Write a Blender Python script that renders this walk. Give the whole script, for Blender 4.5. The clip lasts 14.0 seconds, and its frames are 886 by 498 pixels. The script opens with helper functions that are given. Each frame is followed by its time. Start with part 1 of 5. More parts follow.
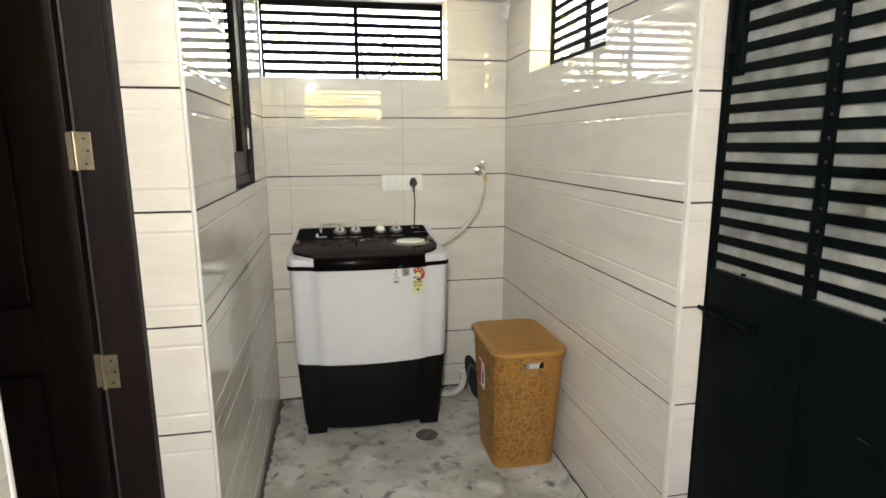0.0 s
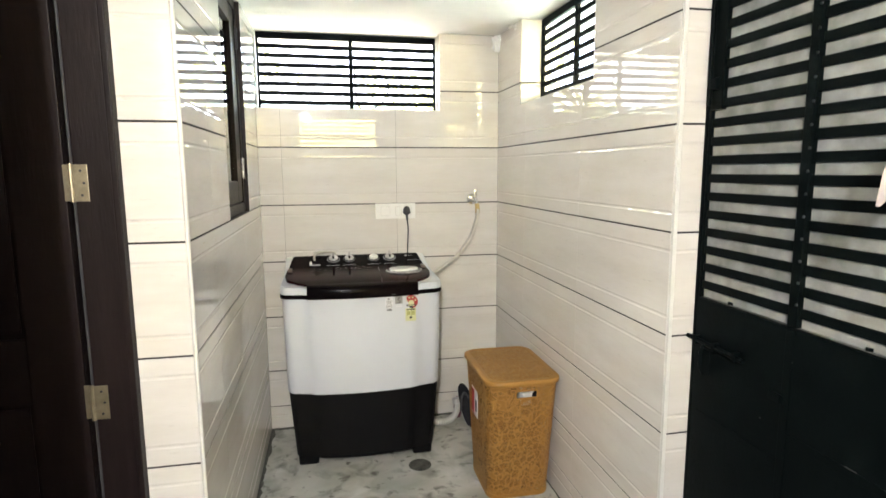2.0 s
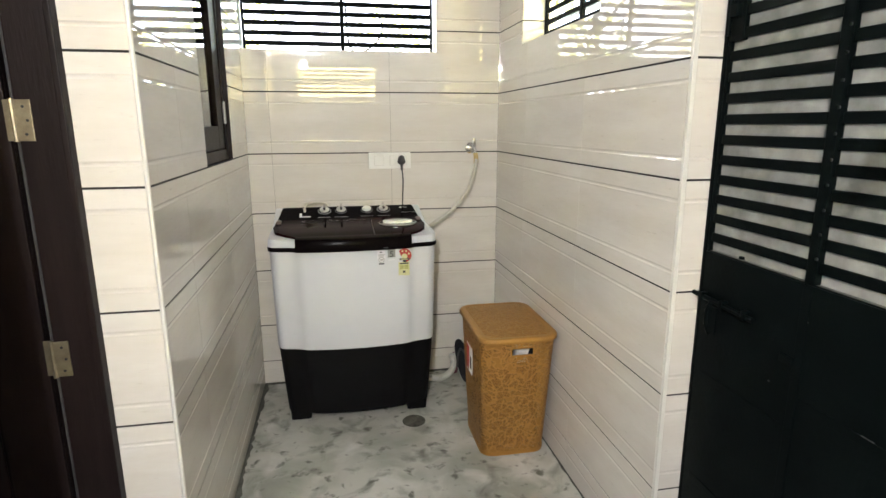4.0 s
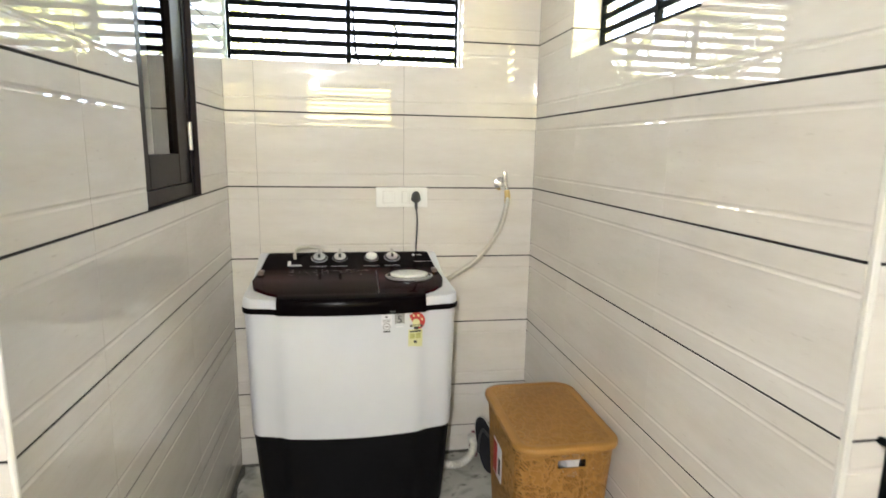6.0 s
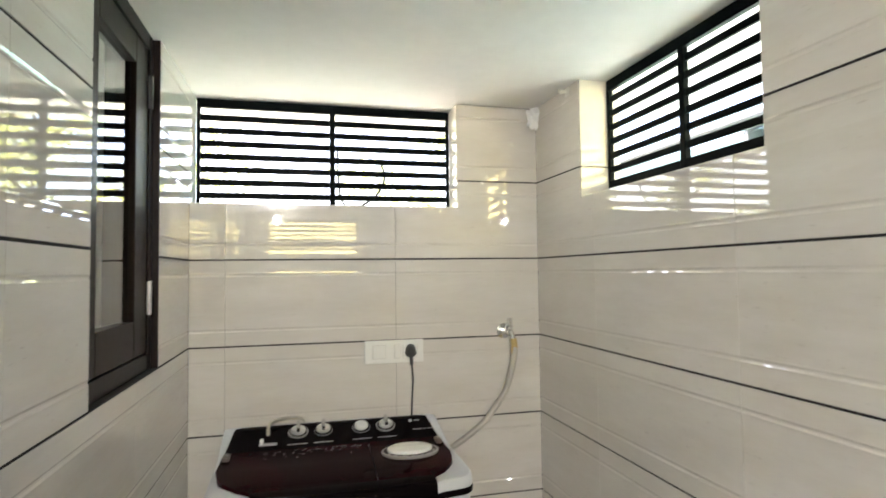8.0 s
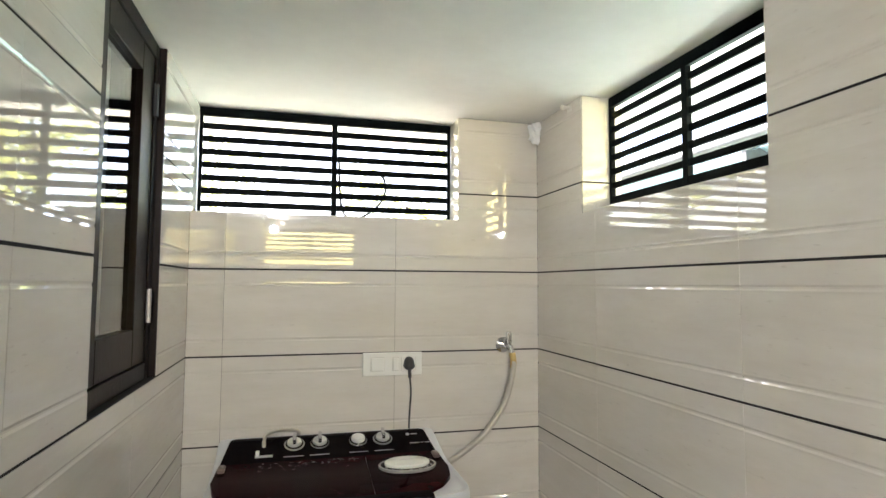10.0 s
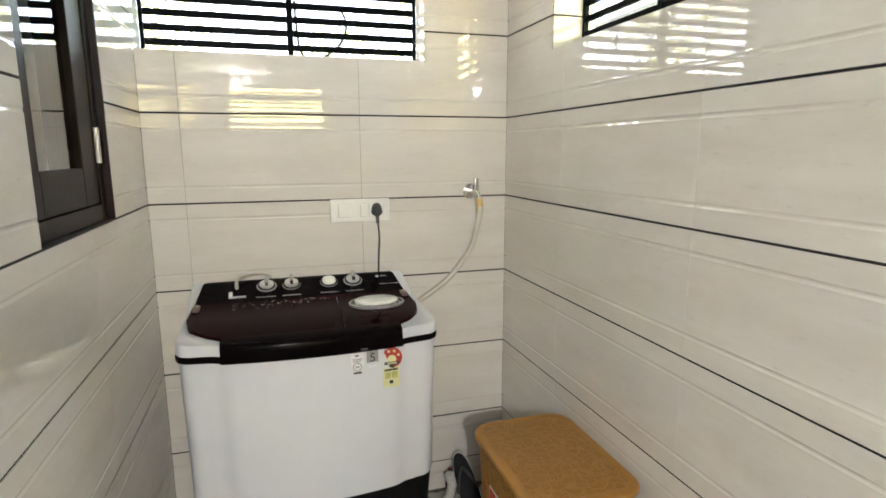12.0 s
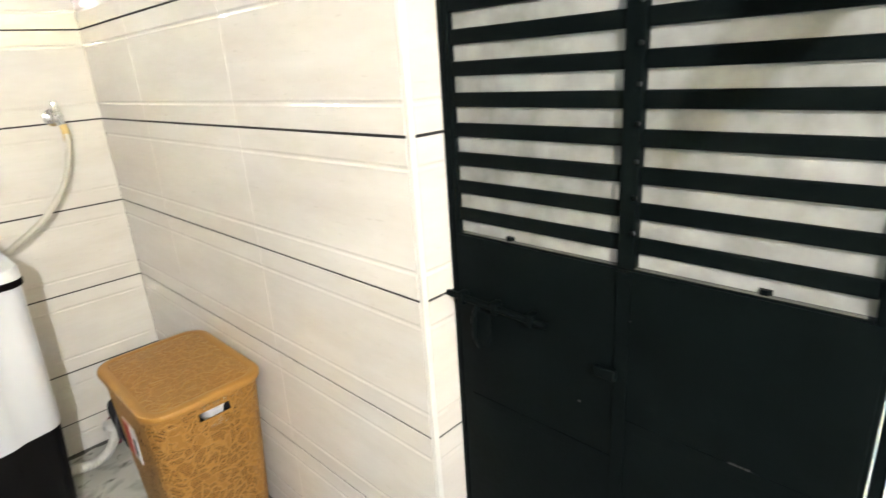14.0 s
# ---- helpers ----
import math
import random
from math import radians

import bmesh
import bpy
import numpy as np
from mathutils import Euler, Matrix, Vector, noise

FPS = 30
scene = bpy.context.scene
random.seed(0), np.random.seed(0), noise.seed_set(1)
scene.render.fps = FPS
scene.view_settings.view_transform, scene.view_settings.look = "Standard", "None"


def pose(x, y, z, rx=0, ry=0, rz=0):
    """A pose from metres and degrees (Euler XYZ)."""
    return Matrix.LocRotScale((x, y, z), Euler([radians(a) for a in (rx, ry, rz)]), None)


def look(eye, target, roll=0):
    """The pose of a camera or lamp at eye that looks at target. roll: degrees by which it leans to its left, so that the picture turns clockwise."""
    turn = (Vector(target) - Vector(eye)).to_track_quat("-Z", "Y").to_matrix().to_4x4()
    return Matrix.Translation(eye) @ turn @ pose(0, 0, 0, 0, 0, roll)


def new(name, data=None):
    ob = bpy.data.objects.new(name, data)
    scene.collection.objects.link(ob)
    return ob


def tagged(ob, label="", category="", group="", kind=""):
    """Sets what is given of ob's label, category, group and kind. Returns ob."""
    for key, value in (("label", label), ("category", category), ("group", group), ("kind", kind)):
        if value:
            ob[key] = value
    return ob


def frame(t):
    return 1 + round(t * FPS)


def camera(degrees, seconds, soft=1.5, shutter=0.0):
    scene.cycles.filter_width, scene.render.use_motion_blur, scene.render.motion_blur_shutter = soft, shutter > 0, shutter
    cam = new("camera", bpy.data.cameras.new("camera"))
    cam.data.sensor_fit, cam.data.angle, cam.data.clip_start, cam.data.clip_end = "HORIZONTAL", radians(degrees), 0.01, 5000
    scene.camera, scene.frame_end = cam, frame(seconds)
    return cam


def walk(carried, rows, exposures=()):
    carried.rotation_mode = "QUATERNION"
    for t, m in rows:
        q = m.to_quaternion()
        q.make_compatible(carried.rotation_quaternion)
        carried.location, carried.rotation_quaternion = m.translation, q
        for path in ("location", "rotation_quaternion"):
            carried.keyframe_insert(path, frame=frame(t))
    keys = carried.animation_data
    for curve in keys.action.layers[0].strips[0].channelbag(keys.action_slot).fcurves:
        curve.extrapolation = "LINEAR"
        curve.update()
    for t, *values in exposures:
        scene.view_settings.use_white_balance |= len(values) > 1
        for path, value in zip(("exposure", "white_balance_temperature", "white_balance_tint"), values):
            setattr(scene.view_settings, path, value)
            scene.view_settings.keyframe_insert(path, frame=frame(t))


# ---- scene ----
# camera and walk
cam = camera(77.1, 14.0, shutter=0.3)
PATH = [
    (0, (0.351, 0.229, 1.433), (0.719, 2.159, 1.061), -0.3),
    (0.5, (0.351, 0.213, 1.452), (0.733, 2.163, 1.224), -0.5),
    (1, (0.353, 0.208, 1.469), (0.726, 2.168, 1.327), -0.6),
    (1.5, (0.353, 0.203, 1.466), (0.727, 2.161, 1.305), -0.1),
    (2, (0.357, 0.21, 1.446), (0.747, 2.152, 1.166), -0.3),
    (2.5, (0.365, 0.221, 1.43), (0.749, 2.143, 1.032), -0.3),
    (4.8, (0.453, 0.517, 1.407), (0.81, 2.434, 0.963), -0.0),
    (5, (0.445, 0.588, 1.412), (0.867, 2.491, 0.962), -0.7),
    (5.5, (0.455, 0.733, 1.412), (0.899, 2.62, 0.92), -0.1),
    (6, (0.502, 0.89, 1.435), (0.818, 2.832, 1.079), 1.0),
    (6.5, (0.522, 0.972, 1.455), (0.734, 2.941, 1.181), -0.2),
    (7, (0.471, 1.09, 1.47), (0.729, 3.064, 1.279), -0.1),
    (7.5, (0.397, 1.18, 1.499), (0.764, 3.145, 1.44), -1.1),
    (8, (0.383, 1.211, 1.519), (0.865, 3.15, 1.603), -0.7),
    (8.2, (0.38, 1.217, 1.52), (0.926, 3.136, 1.66), -0.2),
    (10.5, (0.362, 1.218, 1.52), (0.855, 3.153, 1.634), 0.4),
    (11, (0.362, 1.218, 1.492), (0.872, 3.152, 1.471), 0.8),
    (11.5, (0.379, 1.222, 1.464), (0.909, 3.139, 1.247), 0.4),
    (12, (0.407, 1.213, 1.444), (0.973, 3.099, 1.095), -0.2),
    (12.5, (0.447, 1.148, 1.423), (1.062, 2.994, 0.963), -0.5),
    (13, (0.514, 1.063, 1.401), (1.183, 2.868, 0.856), -1.3),
    (13.5, (0.614, 0.987, 1.379), (1.667, 2.565, 0.745), -1.9),
    (14, (0.682, 0.928, 1.383), (2.011, 2.279, 0.745), -3.9),
]
EXPOSURES = [(t, stops, 6120, 13) for t, stops in ((0.0, 4.73), (0.5, 5.10), (1.0, 4.95), (1.5, 4.86), (2.0, 5.05), (2.5, 4.83), (5.0, 4.84), (6.0, 5.04), (6.5, 5.21), (7.0, 4.96), (7.5, 4.56), (8.0, 4.51), (10.5, 4.42), (11.5, 4.60), (12.0, 4.79), (12.5, 4.79), (13.0, 4.76), (13.5, 5.05), (14.0, 5.60))]
walk(cam, [(t, look(eye, target, roll)) for t, eye, target, roll in PATH], EXPOSURES)

# ---- world, sun, lights ----
world = bpy.data.worlds.new("world")
scene.world = world
world.use_nodes = True
wn, wl = world.node_tree.nodes, world.node_tree.links
sky = wn.new("ShaderNodeTexSky")
sky.sky_type, sky.sun_disc = "NISHITA", False
sky.sun_elevation, sky.sun_rotation = radians(48), radians(-26.6)
sky.air_density, sky.dust_density = 1.0, 3.0
wn["Background"].inputs["Strength"].default_value = 0.08
wl.new(sky.outputs[0], wn["Background"].inputs["Color"])

sun_data = bpy.data.lights.new("sun", "SUN")
sun_data.energy, sun_data.angle, sun_data.color = 5.0, radians(0.6), (1.0, 0.95, 0.86)
sun = new("sun", sun_data)
sun.matrix_world = look((-4, 8, 10), (0, 0, 0))


bulb_data = bpy.data.lights.new("bulb_light", "AREA")
bulb_data.shape, bulb_data.size, bulb_data.energy, bulb_data.color = "DISK", 0.075, 1.6, (1.0, 0.965, 0.91)
bulb_light = new("bulb_light", bulb_data)
bulb_light.matrix_world = look((0.10, -0.524, 2.079), (1.15, 1.45, 1.30))


# ---- materials ----
def mat(name, colour, rough=0.5, metal=0.0, vary=0.0, scale=8.0, stretch=(1, 1, 1), bump=0.0, bscale=60.0, coat=0.0,
        alpha_trans=0.0, tint=None, piece=0.0):
    """A principled material with two scales of colour variation, and fine relief."""
    m = bpy.data.materials.new(name)
    m.use_nodes = True
    n, l = m.node_tree.nodes, m.node_tree.links
    b = n["Principled BSDF"]
    b.inputs["Roughness"].default_value = rough
    b.inputs["Metallic"].default_value = metal
    b.inputs["Coat Weight"].default_value = coat
    b.inputs["Transmission Weight"].default_value = alpha_trans
    b.inputs["Base Color"].default_value = (*colour, 1)
    tc = n.new("ShaderNodeTexCoord")
    mp = n.new("ShaderNodeMapping")
    mp.inputs["Scale"].default_value = stretch
    l.new(tc.outputs["Object"], mp.inputs["Vector"])
    if piece:
        info = n.new("ShaderNodeObjectInfo")
        sc = n.new("ShaderNodeVectorMath")
        sc.operation = "SCALE"
        sc.inputs[0].default_value = (37.0, 23.0, 51.0)
        l.new(info.outputs["Random"], sc.inputs["Scale"])
        l.new(sc.outputs[0], mp.inputs["Location"])
    if vary:
        a = n.new("ShaderNodeTexNoise")
        a.inputs["Scale"].default_value, a.inputs["Detail"].default_value = scale, 6
        c = n.new("ShaderNodeTexNoise")
        c.inputs["Scale"].default_value, c.inputs["Detail"].default_value = scale * 7, 3
        l.new(mp.outputs[0], a.inputs["Vector"]), l.new(mp.outputs[0], c.inputs["Vector"])
        mix = n.new("ShaderNodeMath")
        mix.operation = "MULTIPLY_ADD"
        mix.inputs[1].default_value = 0.35
        l.new(c.outputs["Fac"], mix.inputs[0]), l.new(a.outputs["Fac"], mix.inputs[2])
        ramp = n.new("ShaderNodeValToRGB")
        ramp.color_ramp.elements[0].position, ramp.color_ramp.elements[1].position = 0.4, 0.95
        d = tint or [v * (1 - vary) for v in colour]
        ramp.color_ramp.elements[0].color = (*d, 1)
        ramp.color_ramp.elements[1].color = (*[min(1, v * (1 + 0.5 * vary)) for v in colour], 1)
        l.new(mix.outputs[0], ramp.inputs[0]), l.new(ramp.outputs[0], b.inputs["Base Color"])
    if bump:
        g = n.new("ShaderNodeTexNoise")
        g.inputs["Scale"].default_value, g.inputs["Detail"].default_value = bscale, 4
        l.new(mp.outputs[0], g.inputs["Vector"])
        bp = n.new("ShaderNodeBump")
        bp.inputs["Strength"].default_value, bp.inputs["Distance"].default_value = bump, 0.002
        l.new(g.outputs["Fac"], bp.inputs["Height"]), l.new(bp.outputs[0], b.inputs["Normal"])
    return m


M_TILE = mat("cream_tile", (0.66, 0.635, 0.59), 0.015, vary=0.08, scale=2.6, stretch=(1, 1, 5), tint=(0.605, 0.572, 0.515),
             bump=0.015, bscale=5, piece=1)
_n, _l = M_TILE.node_tree.nodes, M_TILE.node_tree.links
_b = _n["Principled BSDF"]
_t, _r, _x = _n.new("ShaderNodeTexNoise"), _n.new("ShaderNodeMapRange"), _n.new("ShaderNodeMix")
_t.inputs["Scale"].default_value, _t.inputs["Detail"].default_value = 26, 4
_l.new(_n["Mapping"].outputs[0], _t.inputs["Vector"]), _l.new(_t.outputs["Fac"], _r.inputs["Value"])
_r.inputs["From Min"].default_value, _r.inputs["From Max"].default_value, _r.inputs["To Max"].default_value = 0.66, 0.80, 0.4
_x.data_type = "RGBA"
_x.inputs["B"].default_value = (0.36, 0.32, 0.27, 1)
_l.new(_b.inputs["Base Color"].links[0].from_socket, _x.inputs["A"]), _l.new(_r.outputs[0], _x.inputs["Factor"])
_l.new(_x.outputs["Result"], _b.inputs["Base Color"])
M_GROUT = mat("dark_grout", (0.014, 0.013, 0.012), 0.9, vary=0.3, scale=30)
M_TRIM = mat("white_trim", (0.66, 0.65, 0.60), 0.3, vary=0.08, scale=14)
M_PLASTER = mat("white_plaster", (0.85, 0.845, 0.82), 0.85, vary=0.07, scale=3, bump=0.25, bscale=40)
M_REVEAL = mat("reveal_tile", (0.70, 0.68, 0.58), 0.12, vary=0.1, scale=5)
M_IRON = mat("black_iron_paint", (0.0028, 0.0046, 0.0046), 0.42, vary=0.35, scale=12, bump=0.3, bscale=70)
M_WOOD = mat("dark_wood", (0.012, 0.0075, 0.0072), 0.5, vary=0.4, scale=5, stretch=(6, 6, 0.7), bump=0.3, bscale=30)
M_BEAD = mat("highlight_bead", (0.055, 0.053, 0.055), 0.4, vary=0.5, scale=9, stretch=(6, 6, 0.7))
M_WOOD2 = mat("window_wood", (0.015, 0.009, 0.0072), 0.4, vary=0.4, scale=5, stretch=(6, 6, 0.7), bump=0.3, bscale=30)
# mottled grey of the wall-foot strips and the painted rail highlight
M_STRIP = mat("grime", (0.10, 0.10, 0.085), 0.85, vary=0.5, scale=18, bump=0.6, bscale=90)
M_BRASS = mat("aged_brass", (0.42, 0.36, 0.24), 0.38, 0.9, vary=0.3, scale=40)
M_CHROME = mat("chrome", (0.75, 0.75, 0.76), 0.1, 1.0, vary=0.06, scale=50)
M_WHITE = mat("white_plastic", (0.61, 0.63, 0.655), 0.28, vary=0.03, scale=4)
M_SWITCH = mat("switch_plastic", (0.82, 0.82, 0.78), 0.25, vary=0.03, scale=20)
M_BLACK = mat("black_plastic", (0.0055, 0.0055, 0.006), 0.5, vary=0.2, scale=10, bump=0.1, bscale=200)
M_BLACKG = mat("gloss_black_plastic", (0.0045, 0.0032, 0.0036), 0.10, vary=0.25, scale=6)
M_LID = mat("maroon_lid_plastic", (0.018, 0.0017, 0.0028), 0.07, vary=0.6, scale=5, tint=(0.003, 0.0012, 0.0014))
M_SATIN = mat("satin_metal_finish", (0.62, 0.62, 0.60), 0.3, 0.3, vary=0.1, scale=40)
M_LIP = mat("lip_plastic", (0.0034, 0.0024, 0.0026), 0.16, vary=0.25, scale=6)
M_SILVER = mat("silver_plastic", (0.55, 0.55, 0.55), 0.25, 0.6, vary=0.08, scale=30)
for _m, _v in ((M_IRON, 0.03), (M_WOOD, 0.14), (M_WOOD2, 0.13), (M_BLACK, 0.10), (M_LID, 0.03), (M_BLACKG, 0.04), (M_LIP, 0.015), (M_TILE, 0.58)):
    _m.node_tree.nodes["Principled BSDF"].inputs["Specular IOR Level"].default_value = _v
M_CHIP = mat("bare_metal_chip", (0.045, 0.045, 0.042), 0.6, 0.3, vary=0.3, scale=60)
M_HINGE = mat("smoky_plastic", (0.17, 0.125, 0.105), 0.3, vary=0.2, scale=30)
M_DROP = mat("water", (0.9, 0.9, 0.9), 0.03, alpha_trans=0.9)
M_GLOW = mat("lit_diffuser", (0.8, 0.8, 0.78), 0.5)
M_GLOW.node_tree.nodes["Principled BSDF"].inputs["Emission Color"].default_value = (1.0, 0.97, 0.92, 1)
M_GLOW.node_tree.nodes["Principled BSDF"].inputs["Emission Strength"].default_value = 22.0
M_GREYMARK = mat("grey_print", (0.42, 0.42, 0.42), 0.5, vary=0.05, scale=30)
M_STICK_W = mat("white_sticker", (0.72, 0.72, 0.74), 0.4, vary=0.06, scale=60)
M_STICK_G = mat("grey_sticker", (0.30, 0.30, 0.29), 0.35, 0.3, vary=0.1, scale=60)
M_STICK_Y = mat("yellow_sticker", (0.64, 0.64, 0.34), 0.4, vary=0.08, scale=60)
M_STICK_O = mat("olive_print", (0.42, 0.42, 0.14), 0.5, vary=0.2, scale=90)
M_STICK_R = mat("red_print", (0.42, 0.035, 0.03), 0.4, vary=0.1, scale=60)
M_STICK_K = mat("dark_print", (0.03, 0.03, 0.03), 0.5, vary=0.1, scale=60)
M_RUBBER = mat("grey_rubber", (0.05, 0.05, 0.05), 0.6, vary=0.15, scale=40)
M_HOSE = mat("clear_hose", (0.56, 0.53, 0.45), 0.3, vary=0.12, scale=25, alpha_trans=0.3)
M_HOSEY = mat("yellowed_hose_end", (0.58, 0.42, 0.16), 0.35, vary=0.12, scale=25)
M_PVC = mat("white_pvc", (0.62, 0.61, 0.56), 0.4, vary=0.12, scale=18)
M_PALE = mat("pale_matt", (0.36, 0.31, 0.29), 0.8, vary=0.12, scale=12, bump=0.4, bscale=220)
M_CLOTH_K = mat("dark_cloth", (0.008, 0.008, 0.010), 0.9, vary=0.4, scale=14, bump=0.5, bscale=150)
M_CLOTH_W = mat("light_cloth", (0.6, 0.6, 0.62), 0.9, vary=0.3, scale=14, bump=0.5, bscale=150)
M_LEAF = mat("leaf", (0.19, 0.21, 0.06), 0.5, vary=0.5, scale=3)
_n, _l = M_LEAF.node_tree.nodes, M_LEAF.node_tree.links
_t, _x = _n.new("ShaderNodeBsdfTranslucent"), _n.new("ShaderNodeMixShader")
_t.inputs["Color"].default_value = (0.40, 0.42, 0.12, 1)
_x.inputs[0].default_value = 0.55
_l.new(_n["Principled BSDF"].outputs[0], _x.inputs[1]), _l.new(_t.outputs[0], _x.inputs[2]), _l.new(_x.outputs[0], _n["Material Output"].inputs["Surface"])
M_TEAL = mat("teal_outer_paint", (0.40, 0.68, 0.61), 0.7, vary=0.15, scale=1.5, bump=0.2, bscale=30)
M_BARK = mat("bark", (0.10, 0.075, 0.05), 0.9, vary=0.4, scale=9, bump=0.6, bscale=30)
M_GROUND = mat("dry_ground", (0.50, 0.45, 0.37), 0.95, vary=0.3, scale=0.6, bump=0.4, bscale=12)
M_OUTWALL = mat("pale_outer_wall", (0.62, 0.58, 0.46), 0.9, vary=0.18, scale=1.5, bump=0.3, bscale=30)
M_YELLOW = mat("yellow_outer_wall", (0.78, 0.66, 0.26), 0.9, vary=0.15, scale=1.2, bump=0.3, bscale=30)
# pale so that the added sheet outside returns more light
M_PALETEAL = mat("pale_bounce_sheet", (0.74, 0.84, 0.79), 0.6, vary=0.15, scale=1.5, bump=0.2, bscale=30)
M_TIN = mat("tin_sheet", (0.34, 0.42, 0.42), 0.35, 0.6, vary=0.25, scale=2)
M_CABLE = mat("black_cable", (0.02, 0.02, 0.02), 0.5, vary=0.1, scale=20)


def floor_material():
    m = bpy.data.materials.new("stained_stone_floor")
    m.use_nodes = True
    n, l = m.node_tree.nodes, m.node_tree.links
    b = n["Principled BSDF"]
    tc = n.new("ShaderNodeTexCoord")

    def noise_ramp(scale, detail, lo, hi, distort=0.0):
        t = n.new("ShaderNodeTexNoise")
        t.inputs["Scale"].default_value, t.inputs["Detail"].default_value = scale, detail
        t.inputs["Distortion"].default_value = distort
        l.new(tc.outputs["Object"], t.inputs["Vector"])
        r = n.new("ShaderNodeMapRange")
        r.inputs["From Min"].default_value, r.inputs["From Max"].default_value = lo, hi
        l.new(t.outputs["Fac"], r.inputs["Value"])
        return r.outputs[0]

    def blend(a, colour, fac):
        x = n.new("ShaderNodeMix")
        x.data_type = "RGBA"
        if isinstance(a, tuple):
            x.inputs["A"].default_value = (*a, 1)
        else:
            l.new(a, x.inputs["A"])
        x.inputs["B"].default_value = (*colour, 1)
        l.new(fac, x.inputs["Factor"])
        return x.outputs["Result"]

    c = blend((0.50, 0.495, 0.45), (0.30, 0.31, 0.265), noise_ramp(3.4, 7, 0.40, 0.66, 0.5))
    c = blend(c, (0.60, 0.595, 0.56), noise_ramp(5.5, 5, 0.52, 0.72, 0.4))
    c = blend(c, (0.17, 0.175, 0.145), noise_ramp(7.5, 8, 0.535, 0.70, 0.5))
    c = blend(c, (0.11, 0.11, 0.09), noise_ramp(17, 5, 0.59, 0.70, 0.3))
    l.new(c, b.inputs["Base Color"])
    b.inputs["Roughness"].default_value = 0.42
    g = n.new("ShaderNodeTexNoise")
    g.inputs["Scale"].default_value = 60
    l.new(tc.outputs["Object"], g.inputs["Vector"])
    bp = n.new("ShaderNodeBump")
    bp.inputs["Strength"].default_value, bp.inputs["Distance"].default_value = 0.25, 0.002
    l.new(g.outputs["Fac"], bp.inputs["Height"]), l.new(bp.outputs[0], b.inputs["Normal"])
    return m


M_FLOOR = floor_material()


def lace_material(name, hole_size):
    """Ochre moulded plastic lace: raised scroll lines round leaf shapes, some solid and some an open diagonal mesh."""
    m = bpy.data.materials.new(name)
    m.use_nodes = True
    n, l = m.node_tree.nodes, m.node_tree.links
    b = n["Principled BSDF"]
    tc = n.new("ShaderNodeTexCoord")
    warp = n.new("ShaderNodeTexNoise")
    warp.inputs["Scale"].default_value = 16
    l.new(tc.outputs["Object"], warp.inputs["Vector"])
    mixv = n.new("ShaderNodeMix")
    mixv.data_type = "VECTOR"
    mixv.inputs["Factor"].default_value = 0.07
    l.new(tc.outputs["Object"], mixv.inputs["A"]), l.new(warp.outputs["Color"], mixv.inputs["B"])
    big, cell = n.new("ShaderNodeTexVoronoi"), n.new("ShaderNodeTexVoronoi")
    big.feature = "DISTANCE_TO_EDGE"
    for v in (big, cell):
        v.inputs["Scale"].default_value = 36
        l.new(mixv.outputs["Result"], v.inputs["Vector"])
    split = n.new("ShaderNodeSeparateColor")
    l.new(cell.outputs["Color"], split.inputs[0])
    turn = n.new("ShaderNodeMapping")
    turn.inputs["Rotation"].default_value = (radians(45), radians(45), 0)
    l.new(tc.outputs["Object"], turn.inputs["Vector"])
    small = n.new("ShaderNodeTexVoronoi")
    small.inputs["Scale"].default_value = 185
    small.inputs["Randomness"].default_value = 0.12
    l.new(turn.outputs[0], small.inputs["Vector"])

    def step(sock, lo, hi):
        r = n.new("ShaderNodeMapRange")
        r.inputs["From Min"].default_value, r.inputs["From Max"].default_value = lo, hi
        l.new(sock, r.inputs["Value"])
        return r.outputs[0]

    def times(a, c):
        x = n.new("ShaderNodeMath")
        x.operation = "MULTIPLY"
        l.new(a, x.inputs[0]), l.new(c, x.inputs[1])
        return x.outputs[0]

    mesh = times(step(big.outputs["Distance"], 0.08, 0.12), step(split.outputs[0], 0.16, 0.20))
    hole = times(step(small.outputs["Distance"], hole_size + 0.06, hole_size - 0.06), mesh)
    scroll = step(big.outputs["Distance"], 0.085, 0.03)
    col = n.new("ShaderNodeMix")
    col.data_type = "RGBA"
    col.inputs["A"].default_value, col.inputs["B"].default_value = (0.29, 0.140, 0.025, 1), (0.35, 0.178, 0.036, 1)
    l.new(scroll, col.inputs["Factor"])
    l.new(col.outputs["Result"], b.inputs["Base Color"])
    b.inputs["Roughness"].default_value = 0.45
    fine = n.new("ShaderNodeTexNoise")
    fine.inputs["Scale"].default_value = 90
    l.new(mixv.outputs["Result"], fine.inputs["Vector"])
    hgt = n.new("ShaderNodeMath")
    hgt.operation = "MULTIPLY_ADD"
    hgt.inputs[1].default_value = 0.5
    l.new(fine.outputs["Fac"], hgt.inputs[0]), l.new(scroll, hgt.inputs[2])
    bp = n.new("ShaderNodeBump")
    bp.inputs["Strength"].default_value, bp.inputs["Distance"].default_value = 0.8, 0.0026
    l.new(hgt.outputs[0], bp.inputs["Height"]), l.new(bp.outputs[0], b.inputs["Normal"])
    tr = n.new("ShaderNodeBsdfTransparent")
    sh = n.new("ShaderNodeMixShader")
    l.new(hole, sh.inputs[0]), l.new(b.outputs[0], sh.inputs[1]), l.new(tr.outputs[0], sh.inputs[2])
    l.new(sh.outputs[0], n["Material Output"].inputs["Surface"])
    return m


